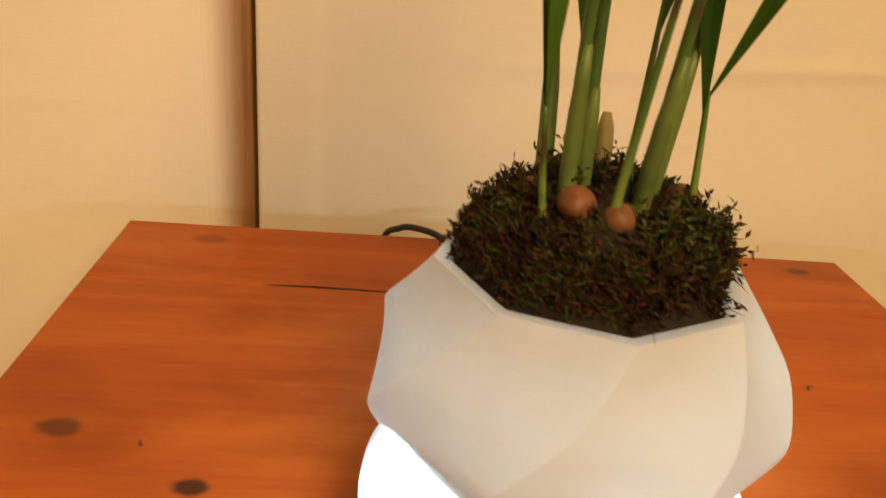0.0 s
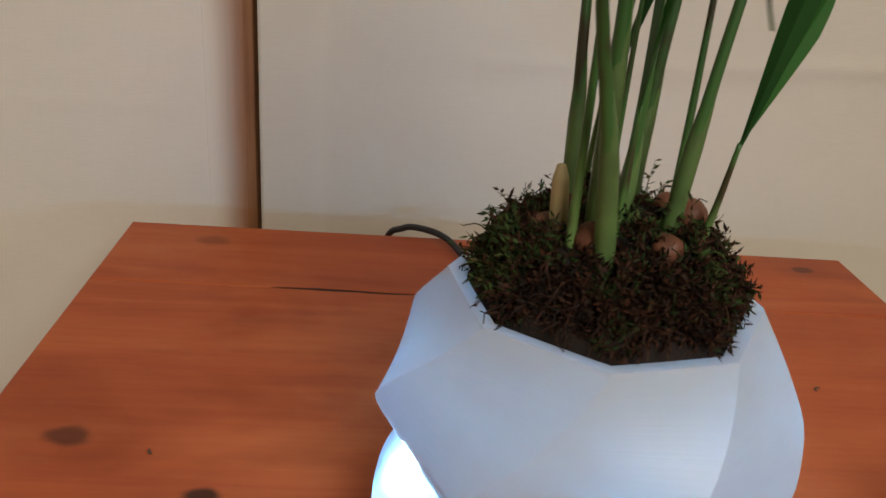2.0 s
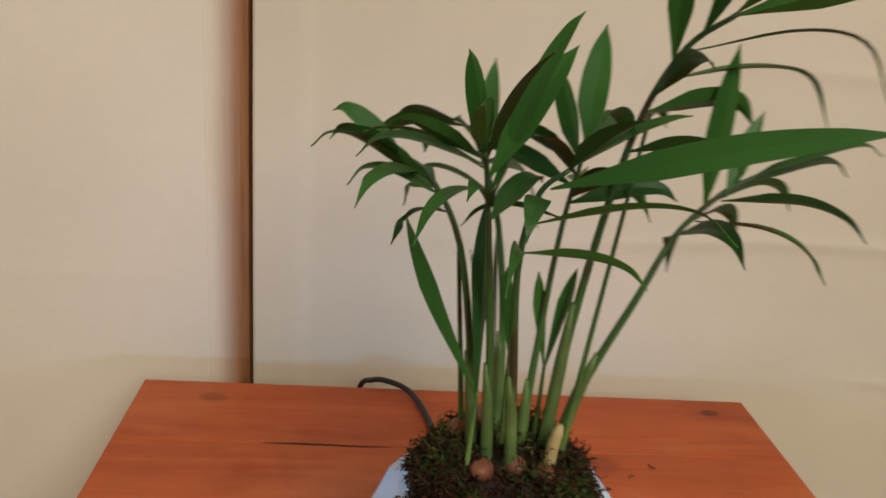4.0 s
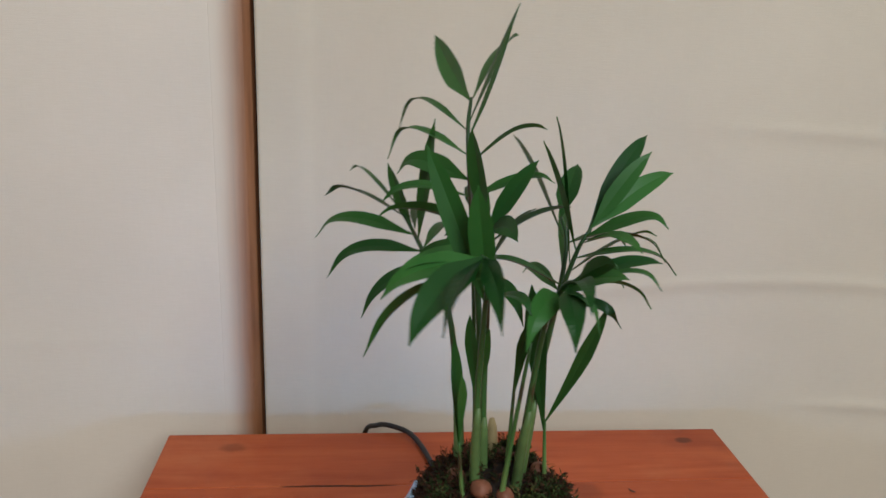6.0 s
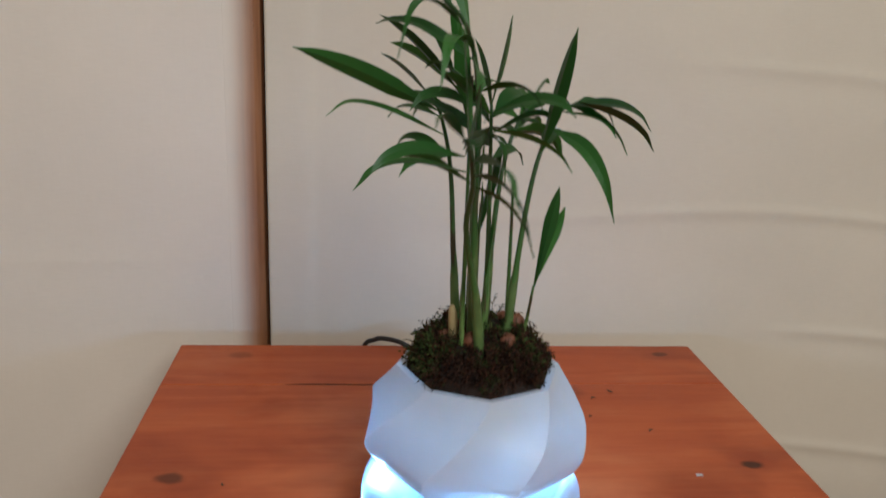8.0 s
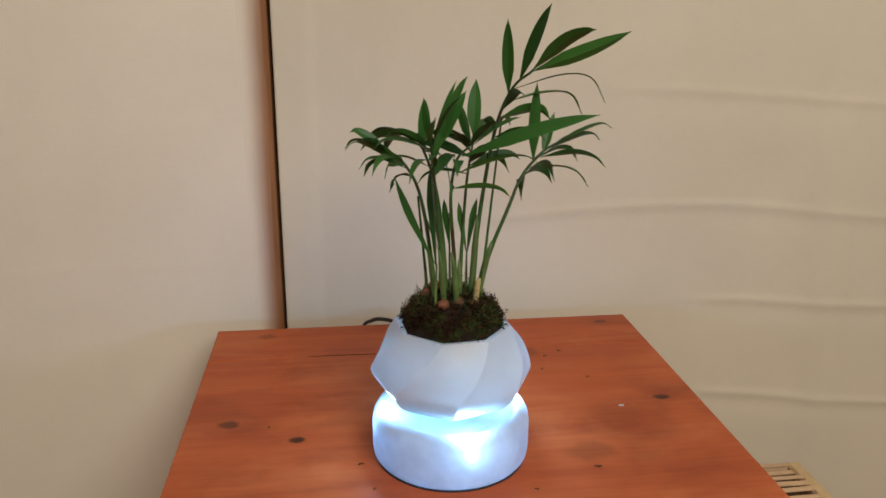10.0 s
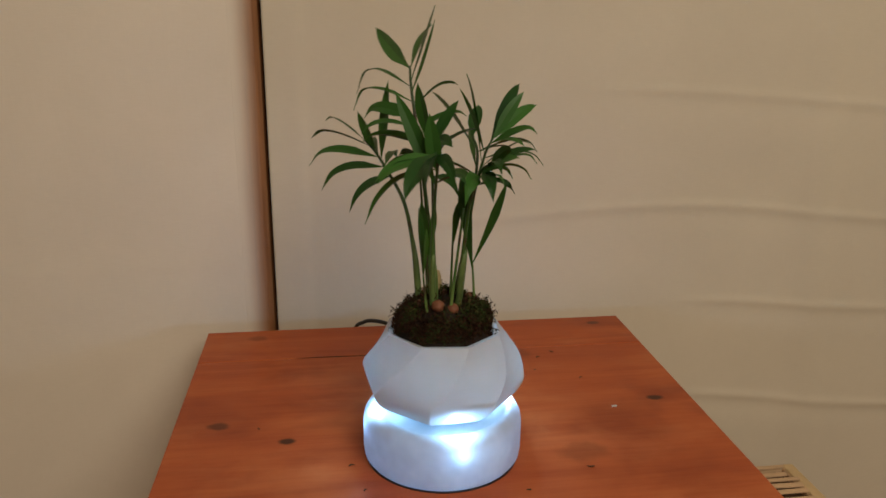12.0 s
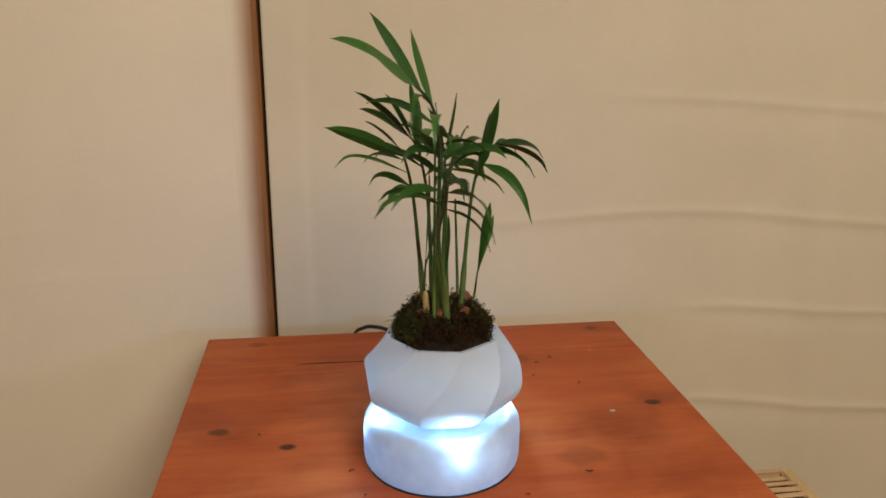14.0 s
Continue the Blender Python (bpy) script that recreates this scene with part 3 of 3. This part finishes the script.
def scale(foot, way, radius, long, turn):
    """A thin pointed scale wrapped round a stalk, higher on one side."""
    bm = bmesh.new()
    u = way.cross(Vector((0.2, 0.95, 0.1))).normalized()
    v = way.cross(u)
    rows = []
    for out in (1.0, 1.04):
        for lift in (0.0, 0.5, 1.0):
            ring = []
            for k in range(12):
                a = math.tau * k / 12
                tip = (0.5 + 0.5 * math.cos(a - turn)) ** 2.2
                r = radius * (out - 0.02 + 0.06 * lift * tip)
                ring.append(bm.verts.new(foot + r * (math.cos(a) * u + math.sin(a) * v) + way * (lift * long * (0.16 + 0.84 * tip))))
            rows.append(ring)
    rows = rows[:3] + rows[:2:-1]
    for a, b in zip(rows, rows[1:] + rows[:1]):
        for k in range(12):
            bm.faces.new((a[k], a[(k + 1) % 12], b[(k + 1) % 12], b[k]))
    bmesh.ops.recalc_face_normals(bm, faces=bm.faces[:])
    return bm


def frond(planter, points, thick, leaflets, sheath=0.32):
    """A stalk through the points, with its leaflets: (base, tip, width, arch, droop)."""
    line = bezier([Vector(p) - Vector((0, 0, TOP)) for p in points], 22)
    bm = bmesh.new()
    tube(bm, line, [thick * (1.18 - 0.84 * (k / 22) ** 0.38) for k in range(23)], 8)
    stalk = part("frond", bm, M_STEM, planter, smooth=True)
    if sheath:
        bm = bmesh.new()
        cut = max(4, int(22 * sheath))
        side = Vector((0.0006, -0.0003, 0))
        tube(bm, [c + side * (k / cut) ** 3 * 3 for k, c in enumerate(line[:cut])], [thick * (1.16 - 0.24 * k / cut) * min(1, (cut - k) / 2.5) ** 0.8 for k in range(cut)], 10)
        part("sheath", bm, M_HUSK, stalk, "pale green leaf sheath with brown scars", smooth=True)
        # a dry brown scale hugging the foot
        way = (line[1] - line[0]).normalized()
        part("scale", scale(line[0], way, thick * 1.22, 0.0115, 4.4 + 333 * points[0][0]), M_SHEATH, stalk, "dry brown pointed leaf scale", smooth=True)
    for row in leaflets:
        leaflet(stalk, *row)
    return stalk


def build_plant(planter):
    # tall frond leaning back
    frond(planter, [(-0.012, 0.006, 0.612), (-0.016, 0.009, 0.68), (-0.026, 0.012, 0.745), (-0.034, 0.020, 0.776), (-0.041, 0.034, 0.790)], 0.0024, [
        ((-0.041, 0.033, 0.789), (-0.088, 0.076, 0.816), 0.0135, -0.002, 0, (-0.15, -0.9, 0.25)),
        ((-0.040, 0.034, 0.790), (-0.044, 0.086, 0.818), 0.0120, 0.006, 0, (-0.4, -0.8, 0.3)),
        ((-0.036, 0.025, 0.781), (-0.031, 0.059, 0.833), 0.0095, 0.003, 0, (0.75, 0.55, 0.35)),
        ((-0.033, 0.018, 0.772), (-0.020, 0.030, 0.823), 0.0095, 0.001, 0, (0.75, 0.55, 0.35)),
        ((-0.036, 0.022, 0.777), (-0.094, 0.052, 0.766), 0.0055, 0.018, 0.008),
        ((-0.032, 0.016, 0.767), (-0.089, 0.036, 0.755), 0.0085, 0.015, 0.008),
        ((-0.031, 0.015, 0.762), (-0.012, 0.058, 0.776), 0.0075, 0.008),
        ((-0.029, 0.014, 0.756), (-0.072, 0.020, 0.752), 0.0115, 0.008, 0.004, (-0.2, -0.8, 0.6)),
        ((-0.027, 0.012, 0.749), (-0.060, -0.010, 0.745), 0.0075, 0.008, 0.002),
        ((-0.027, 0.012, 0.748), (0.004, 0.034, 0.756), 0.0075, 0.006, 0.002),
        ((-0.025, 0.012, 0.742), (-0.046, 0.044, 0.742), 0.0075, 0.008, 0.002),
    ])
    # frond reaching out to the side
    frond(planter, [(-0.0200, 0.0026, 0.6120), (-0.0260, 0.0079, 0.6500), (-0.0370, 0.0160, 0.6880), (-0.0500, 0.0160, 0.7120), (-0.0640, 0.0200, 0.7280), (-0.0740, 0.0240, 0.7350)], 0.0024, [
        ((-0.0490, 0.0160, 0.7110), (-0.0720, -0.0080, 0.6860), 0.0085, 0.010, 0.003),
        ((-0.0540, 0.0170, 0.7170), (-0.0990, 0.0000, 0.6990), 0.0085, 0.012, 0.004),
        ((-0.0600, 0.0180, 0.7240), (-0.1140, 0.0090, 0.7150), 0.0085, 0.011, 0.004),
        ((-0.0680, 0.0220, 0.7310), (-0.1210, 0.0250, 0.7330), 0.0080, 0.008, 0.003),
        ((-0.0740, 0.0240, 0.7350), (-0.1160, 0.0400, 0.7450), 0.0055, 0.006, 0.003),
        ((-0.0580, 0.0190, 0.7220), (-0.0540, 0.0240, 0.7800), 0.0105, 0.0, 0, (-0.3, -0.9, 0.2)),
        ((-0.0640, 0.0220, 0.7270), (-0.0770, 0.0190, 0.7570), 0.0095, 0.0, 0, (-0.3, -0.9, 0.2)),
        ((-0.0620, 0.0220, 0.7260), (-0.0880, 0.0620, 0.7220), 0.0075, 0.009, 0.002),
        ((-0.0550, 0.0190, 0.7180), (-0.0660, 0.0670, 0.7120), 0.0080, 0.010, 0.003),
        ((-0.0500, 0.0160, 0.7120), (-0.0400, 0.0580, 0.7160), 0.0080, 0.010, 0.002),
    ])
    # frond to the back with one broad leaflet
    frond(planter, [(0.004, 0.012, 0.612), (0.010, 0.015, 0.66), (0.016, 0.018, 0.705), (0.016, 0.024, 0.732), (0.010, 0.030, 0.742)], 0.0022, [
        ((0.013, 0.026, 0.735), (-0.046, 0.092, 0.766), 0.0105, 0.003, 0, (0.75, 0.6, 0.4)),
        ((0.016, 0.021, 0.722), (-0.010, 0.080, 0.734), 0.0055, 0.010, 0.004),
        ((0.016, 0.019, 0.712), (0.037, 0.046, 0.710), 0.0060, 0.010, 0.003),
        ((0.010, 0.030, 0.742), (0.006, 0.055, 0.762), 0.0120, 0.002),
        ((0.015, 0.025, 0.732), (0.035, 0.050, 0.728), 0.0085, 0.006, 0.002),
        ((0.016, 0.019, 0.712), (-0.014, 0.046, 0.707), 0.0070, 0.006, 0.002),
    ])
    # fan to the right of the middle
    frond(planter, [(0.010, 0.004, 0.612), (0.014, 0.005, 0.66), (0.020, 0.006, 0.705), (0.026, 0.010, 0.733), (0.030, 0.014, 0.744)], 0.0022, [
        ((0.029, 0.014, 0.743), (0.037, 0.055, 0.779), 0.0100, 0.004, 0, (0.5, -0.8, 0.6)),
        ((0.030, 0.014, 0.744), (0.052, 0.049, 0.765), 0.0100, 0.004, 0, (0.5, -0.8, 0.6)),
        ((0.029, 0.012, 0.741), (0.063, 0.010, 0.750), 0.0080, 0.006, 0.003),
        ((0.028, 0.011, 0.738), (0.060, -0.012, 0.745), 0.0085, 0.006),
        ((0.026, 0.010, 0.734), (0.004, 0.018, 0.777), 0.0115, 0.002, 0, (0.75, 0.55, 0.35)),
        ((0.024, 0.009, 0.729), (0.007, 0.023, 0.787), 0.0075, 0.008, 0, (0.7, 0.5, 0.5)),
        ((0.025, 0.009, 0.731), (0.062, 0.036, 0.724), 0.0075, 0.009, 0.003),
        ((0.022, 0.007, 0.719), (-0.008, -0.010, 0.726), 0.0110, 0.006, 0.002),
        ((0.028, 0.012, 0.739), (0.066, -0.001, 0.740), 0.0065, 0.008, 0.003),
        ((0.030, 0.014, 0.744), (0.047, 0.030, 0.776), 0.0085, 0.002, 0, (0.5, -0.8, 0.6)),
        ((0.023, 0.008, 0.724), (0.050, 0.042, 0.738), 0.0070, 0.006, 0.002),
    ])
    # front right frond
    frond(planter, [(0.0120, -0.0040, 0.6120), (0.0162, -0.0056, 0.6600), (0.0229, -0.0104, 0.7050), (0.0322, -0.0184, 0.7270), (0.0406, -0.0248, 0.7340)], 0.0022, [
        ((0.0397, -0.0240, 0.7330), (0.0691, -0.0168, 0.7440), 0.0065, 0.004),
        ((0.0406, -0.0248, 0.7340), (0.0607, -0.0408, 0.7460), 0.0080, 0.004, 0.002),
        ((0.0389, -0.0240, 0.7320), (0.0574, -0.0536, 0.7330), 0.0075, 0.008, 0.002),
        ((0.0355, -0.0208, 0.7290), (0.0490, -0.0424, 0.7130), 0.0110, 0.006, 0.003),
        ((0.0305, -0.0168, 0.7240), (0.0305, -0.0440, 0.7090), 0.0120, 0.009, 0.003),
        ((0.0322, -0.0184, 0.7260), (0.0624, -0.0328, 0.7410), 0.0090, 0.003, 0, (0.2539, -0.6376, 0.6000)),
        ((0.0271, -0.0136, 0.7160), (0.0523, -0.0024, 0.7100), 0.0070, 0.008, 0.002),
        ((0.0355, -0.0208, 0.7290), (0.0641, -0.0056, 0.7220), 0.0065, 0.008, 0.002),
        ((0.0380, -0.0224, 0.7310), (0.0725, -0.0264, 0.7370), 0.0060, 0.007, 0.003),
        ((0.0288, -0.0152, 0.7210), (0.0557, -0.0376, 0.7200), 0.0065, 0.009, 0.003),
    ])
    # frond towards the front, with broad drooping leaflets
    frond(planter, [(-0.003, -0.013, 0.612), (-0.003, -0.016, 0.66), (0.001, -0.022, 0.706), (0.007, -0.032, 0.734), (0.010, -0.044, 0.742)], 0.0022, [
        ((0.010, -0.044, 0.742), (0.005, -0.084, 0.719), 0.0160, 0.006, 0.002, (0.2, -0.8, 1)),
        ((0.009, -0.040, 0.740), (-0.024, -0.060, 0.722), 0.0125, 0.006, 0.002, (0, -0.9, 1)),
        ((0.010, -0.043, 0.741), (0.020, -0.087, 0.727), 0.0100, 0.008, 0.002),
        ((0.008, -0.036, 0.737), (-0.021, -0.055, 0.729), 0.0080, 0.005, 0.002),
        ((0.009, -0.040, 0.740), (0.034, -0.072, 0.726), 0.0100, 0.008, 0.002),
        ((0.006, -0.030, 0.729), (-0.037, -0.053, 0.692), 0.0090, 0.016, 0.004),
        ((0.003, -0.026, 0.718), (0.030, -0.040, 0.722), 0.0090, 0.006, 0.002),
        ((0.005, -0.029, 0.726), (0.002, -0.035, 0.766), 0.0120, 0.0, 0, (0.2, -1, 0.3)),
        ((0.003, -0.025, 0.716), (-0.024, -0.031, 0.778), 0.0120, 0.002, 0, (0.3, -1, 0.3)),
    ])
    # shorter middle frond filling the crown
    frond(planter, [(-0.006, 0.000, 0.612), (-0.008, 0.000, 0.66), (-0.010, 0.002, 0.710), (-0.014, 0.004, 0.742)], 0.0022, [
        ((-0.014, 0.004, 0.742), (-0.020, -0.002, 0.782), 0.0120, 0.0, 0, (-0.3, -0.9, 0.2)),
        ((-0.013, 0.003, 0.736), (0.012, -0.018, 0.742), 0.0120, 0.006),
        ((-0.013, 0.004, 0.738), (-0.052, -0.026, 0.742), 0.0090, 0.008, 0.002),
        ((-0.012, 0.003, 0.730), (-0.040, -0.030, 0.716), 0.0095, 0.006, 0.002),
        ((-0.012, 0.003, 0.732), (0.018, 0.020, 0.750), 0.0095, 0.004),
        ((-0.011, 0.003, 0.722), (-0.044, 0.020, 0.726), 0.0090, 0.006, 0.002),
        ((-0.011, 0.003, 0.724), (-0.006, 0.038, 0.742), 0.0085, 0.004),
        ((-0.012, 0.003, 0.728), (0.008, -0.032, 0.732), 0.0085, 0.006, 0.002),
        ((-0.013, 0.003, 0.736), (-0.034, 0.030, 0.758), 0.0080, 0.003),
        ((-0.011, 0.002, 0.716), (0.018, -0.020, 0.708), 0.0075, 0.008, 0.002),
        ((-0.012, 0.003, 0.727), (-0.050, 0.002, 0.712), 0.0075, 0.010, 0.003),
        ((-0.013, 0.003, 0.737), (0.006, 0.010, 0.770), 0.0090, 0.002, 0, (0.3, -1, 0.4)),
    ])
    # young two-bladed shoots
    frond(planter, [(0.0220, 0.0080, 0.6120), (0.0210, 0.0080, 0.6300), (0.0195, 0.0070, 0.6550)], 0.0019, [
        ((0.0195, 0.0070, 0.6500), (0.0150, -0.0080, 0.7220), 0.0120, 0.0, 0, (0.3, -1, 0.1), 0.85),
        ((0.0200, 0.0070, 0.6540), (0.0470, -0.0040, 0.7190), 0.0080, -0.004, 0, (0.2, -1, 0.3), 0.85),
    ])
    frond(planter, [(-0.012, 0.001, 0.612), (-0.012, 0.001, 0.64), (-0.012, 0.001, 0.658)], 0.0018, [
        ((-0.012, 0.001, 0.655), (-0.019, 0.003, 0.697), 0.0085, 0.0, 0, (0, -1, 0.1), 0.85),
        ((-0.012, 0.001, 0.656), (-0.006, -0.002, 0.695), 0.0070, 0.0, 0, (0, -1, 0.1), 0.85),
    ])
    frond(planter, [(-0.004, -0.020, 0.612), (-0.005, -0.023, 0.63), (-0.006, -0.025, 0.650)], 0.0018, [
        ((-0.006, -0.025, 0.648), (-0.006, -0.034, 0.702), 0.0085, 0.0, 0, (1, -0.3, 0.1), 0.85),
        ((-0.006, -0.025, 0.650), (0.002, -0.040, 0.690), 0.0075, 0.0, 0, (1, -0.3, 0.1), 0.85),
    ])
    frond(planter, [(0.004, 0.003, 0.612), (0.005, 0.003, 0.65), (0.006, 0.003, 0.690)], 0.0016, [
        ((0.0055, 0.003, 0.665), (0.010, 0.002, 0.700), 0.0070, 0.0, 0, (0, -1, 0.1), 0.85),
    ])
    # plain stalks and seeds among the moss
    for x, y, tx, ty, h, th in ((-0.016, 0.012, -0.029, 0.016, 0.756, 0.0020), (0.010, -0.016, 0.020, -0.016, 0.700, 0.0022)):
        frond(planter, [(x, y, 0.606), (x + 0.3 * (tx - x), y + 0.3 * (ty - y), 0.606 + 0.35 * (h - 0.606)), (tx, ty, h)], th, [], 0.0)
    rng = random.Random(11)
    for x, y, r in SEEDS:
        bm = bmesh.new()
        bmesh.ops.create_icosphere(bm, subdivisions=3, radius=r, matrix=Matrix.Translation((x, y, mound(x, y) + 0.0022)))
        for v in bm.verts:
            c = Vector((x, y, mound(x, y) + 0.0022))
            d = v.co - c
            v.co = c + d * (1 + 0.12 * noise.noise(d * 300 + Vector((x, y, 0)) * 900))
            v.co.z = c.z + (v.co.z - c.z) * 0.92
        part("seed", bm, M_SEED, planter, "brown palm seed", smooth=True)
    part("stub", tube(bmesh.new(), bezier([(-0.010, 0.015, 0.118), (-0.010, 0.016, 0.130), (-0.0115, 0.017, 0.141)], 6), [0.0027, 0.0027, 0.0026, 0.0025, 0.0024, 0.0022, 0.0012], 8), M_STUB, planter, "cut cream stub of an old stalk", smooth=True)
    for x, y, s in ((-0.020, 0.004, 0.017), (-0.004, 0.016, 0.012), (0.016, -0.004, 0.010), (0.012, 0.012, 0.012)):
        bm = bmesh.new()
        a = rng.uniform(0, 6)
        tube(bm, bezier([(x, y, 0.114), (x + 0.002 * math.cos(a), y + 0.002 * math.sin(a), 0.114 + s * 0.6), (x + 0.005 * math.cos(a), y + 0.005 * math.sin(a), 0.114 + s)], 8), [0.0022 * (1 - k / 8.5) for k in range(9)], 5)
        part("husk", bm, M_SHEATH, planter, "dry brown husk", smooth=True)


planter = tagged(new("levitating_planter"), "young palm in moss in a twisted milky white pot", "potted plant")
planter.location = (CX, CY, TOP)
build_pot(planter)
build_soil(planter)
build_plant(planter)


# ---- wicker hamper beside the table ----
def build_hamper():
    hamper = tagged(new("wicker_hamper"), "pale cane hamper with a slatted lid beside the table", "basket")
    x0, x1, y0, y1, z1 = 0.275, 0.455, -0.36, -0.014, 0.302
    # added dark brown box: paints the shade seen through the slat gaps
    part("inside", box(bmesh.new(), x0 + 0.006, x1 - 0.006, y0 + 0.006, y1 - 0.006, 0.0, z1 - 0.016), M_SHEATH, hamper, "dark filler box standing in for shade inside the hamper")
    rng = random.Random(3)
    for k in range(26):
        y = y1 - 0.004 - 0.0125 * k
        wide, lift = rng.uniform(0.0045, 0.0078), rng.uniform(-0.0016, 0.0016)
        bm = box(bmesh.new(), x0, x1 - 0.006 + rng.uniform(-0.006, 0.004), y - wide, y, z1 - 0.0045 + lift, z1 - 0.002 + lift, 0.0008)
        bmesh.ops.rotate(bm, cent=(x1, y, z1), matrix=Matrix.Rotation(rng.uniform(-0.035, 0.035), 3, "Z"), verts=bm.verts[:])
        part("slat", bm, M_CANE, hamper)
    for x in (x0 + 0.02, x0 + 0.07, x0 + 0.11):
        part("binding", box(bmesh.new(), x - 0.004, x + 0.004, y0, y1 - 0.002, z1 - 0.009, z1 - 0.0055, 0.001), M_CANE, hamper)
    part("rim", box(bmesh.new(), x1 - 0.0045, x1 + 0.010, y0, y1 + 0.003, z1 - 0.012, z1 - 0.0062, 0.0022), M_CANE_RIM, hamper, "flat straw-wrapped rim", smooth=True)
    for k in range(14):
        z = 0.01 + 0.0205 * k
        part("weave", box(bmesh.new(), x1 - 0.008 + 0.002 * (k % 2), x1 - 0.003 + 0.002 * (k % 2), y0, y1, z, z + 0.017, 0.002), M_CANE, hamper)
        part("weave", box(bmesh.new(), x0, x1 - 0.008, y1 - 0.008 + 0.002 * (k % 2), y1 - 0.003 + 0.002 * (k % 2), z, z + 0.017, 0.002), M_CANE, hamper)


build_hamper()

# ---- crumbs of moss on the table ----
rng = random.Random(8)
for x, y, s in ((0.137, -0.149, 0.0022), (0.099, -0.294, 0.0030), (0.108, -0.10, 0.0022), (0.125, -0.088, 0.0028), (-0.081, -0.272, 0.0024), (-0.072, -0.305, 0.0016), (0.045, -0.318, 0.0018), (0.098, -0.128, 0.0016), (-0.155, -0.208, 0.0015)):
    bm = bmesh.new()
    a = rng.uniform(0, math.pi)
    d = Vector((math.cos(a), math.sin(a), 0))
    n = Vector((-d.y, d.x, 0))
    tube(bm, bezier([Vector((x, y, TOP + 0.0006)) - d * s, Vector((x, y, TOP + 0.0009)) + n * s * 0.5, Vector((x, y, TOP + 0.0006)) + d * s], 6), [0.0003, 0.0006, 0.0007, 0.0006, 0.0005, 0.0004, 0.0003], 5)
    tagged(part("moss_crumb", bm, M_SHEATH), "dry brown crumb of moss on the table", "crumb", "crumbs on the table")
for x, y, s in ((0.1495, -0.2055, 0.0022),):
    bm = bmesh.new()
    box(bm, x - s, x + s, y - 0.0008, y + 0.0012, TOP, TOP + 0.0008, 0.0002)
    tagged(part("plastic_shaving", bm, M_POT), "tiny white shaving on the table", "crumb", "crumbs on the table")


# ---- what moves ----
HOVER = [(0, 3.6), (0.5, 1.6), (1, -1.0), (1.5, -1.2), (2, -0.4), (2.5, 0.8), (3, 1.8), (3.5, 1.4), (4, 1.0), (5, 0.6), (6, -0.8), (7, -1.6), (7.5, -1.8), (8, -1.7),
         (9, 0.4), (10, 2.4), (10.5, 3.1), (11, 1.6), (11.5, -0.4), (12, -1.8), (12.5, -2.2), (13, -1.6), (13.5, -0.9), (14, -0.8)]


def hover(t):
    """How far the floating pot stands over the table, in metres: it bobs a few millimetres."""
    for (t0, h0), (t1, h1) in zip(HOVER, HOVER[1:]):
        if t <= t1:
            return 0.0028 + 0.001 * (h0 + (h1 - h0) * (t - t0) / (t1 - t0))


SWAY = [(0, 0.0), (6.5, 0.0), (7.5, 3.0), (8, 5.0), (9, 3.0), (10.5, 0.0), (12, 2.0), (12.5, 1.0), (13, 3.0), (13.5, 6.0), (14, 9.0)]


def lead(t):
    """Degrees by which the slow turn runs ahead of its even pace: it sways a little."""
    for (t0, a0), (t1, a1) in zip(SWAY, SWAY[1:]):
        if t <= t1:
            return a0 + (a1 - a0) * (t - t0) / (t1 - t0)


def motions():
    walk(planter, [(t, pose(CX, CY, TOP + hover(t), 0, 0, 61.0 * (t - 12.5) + lead(t))) for t in (k * 0.5 for k in range(29))])


motions()
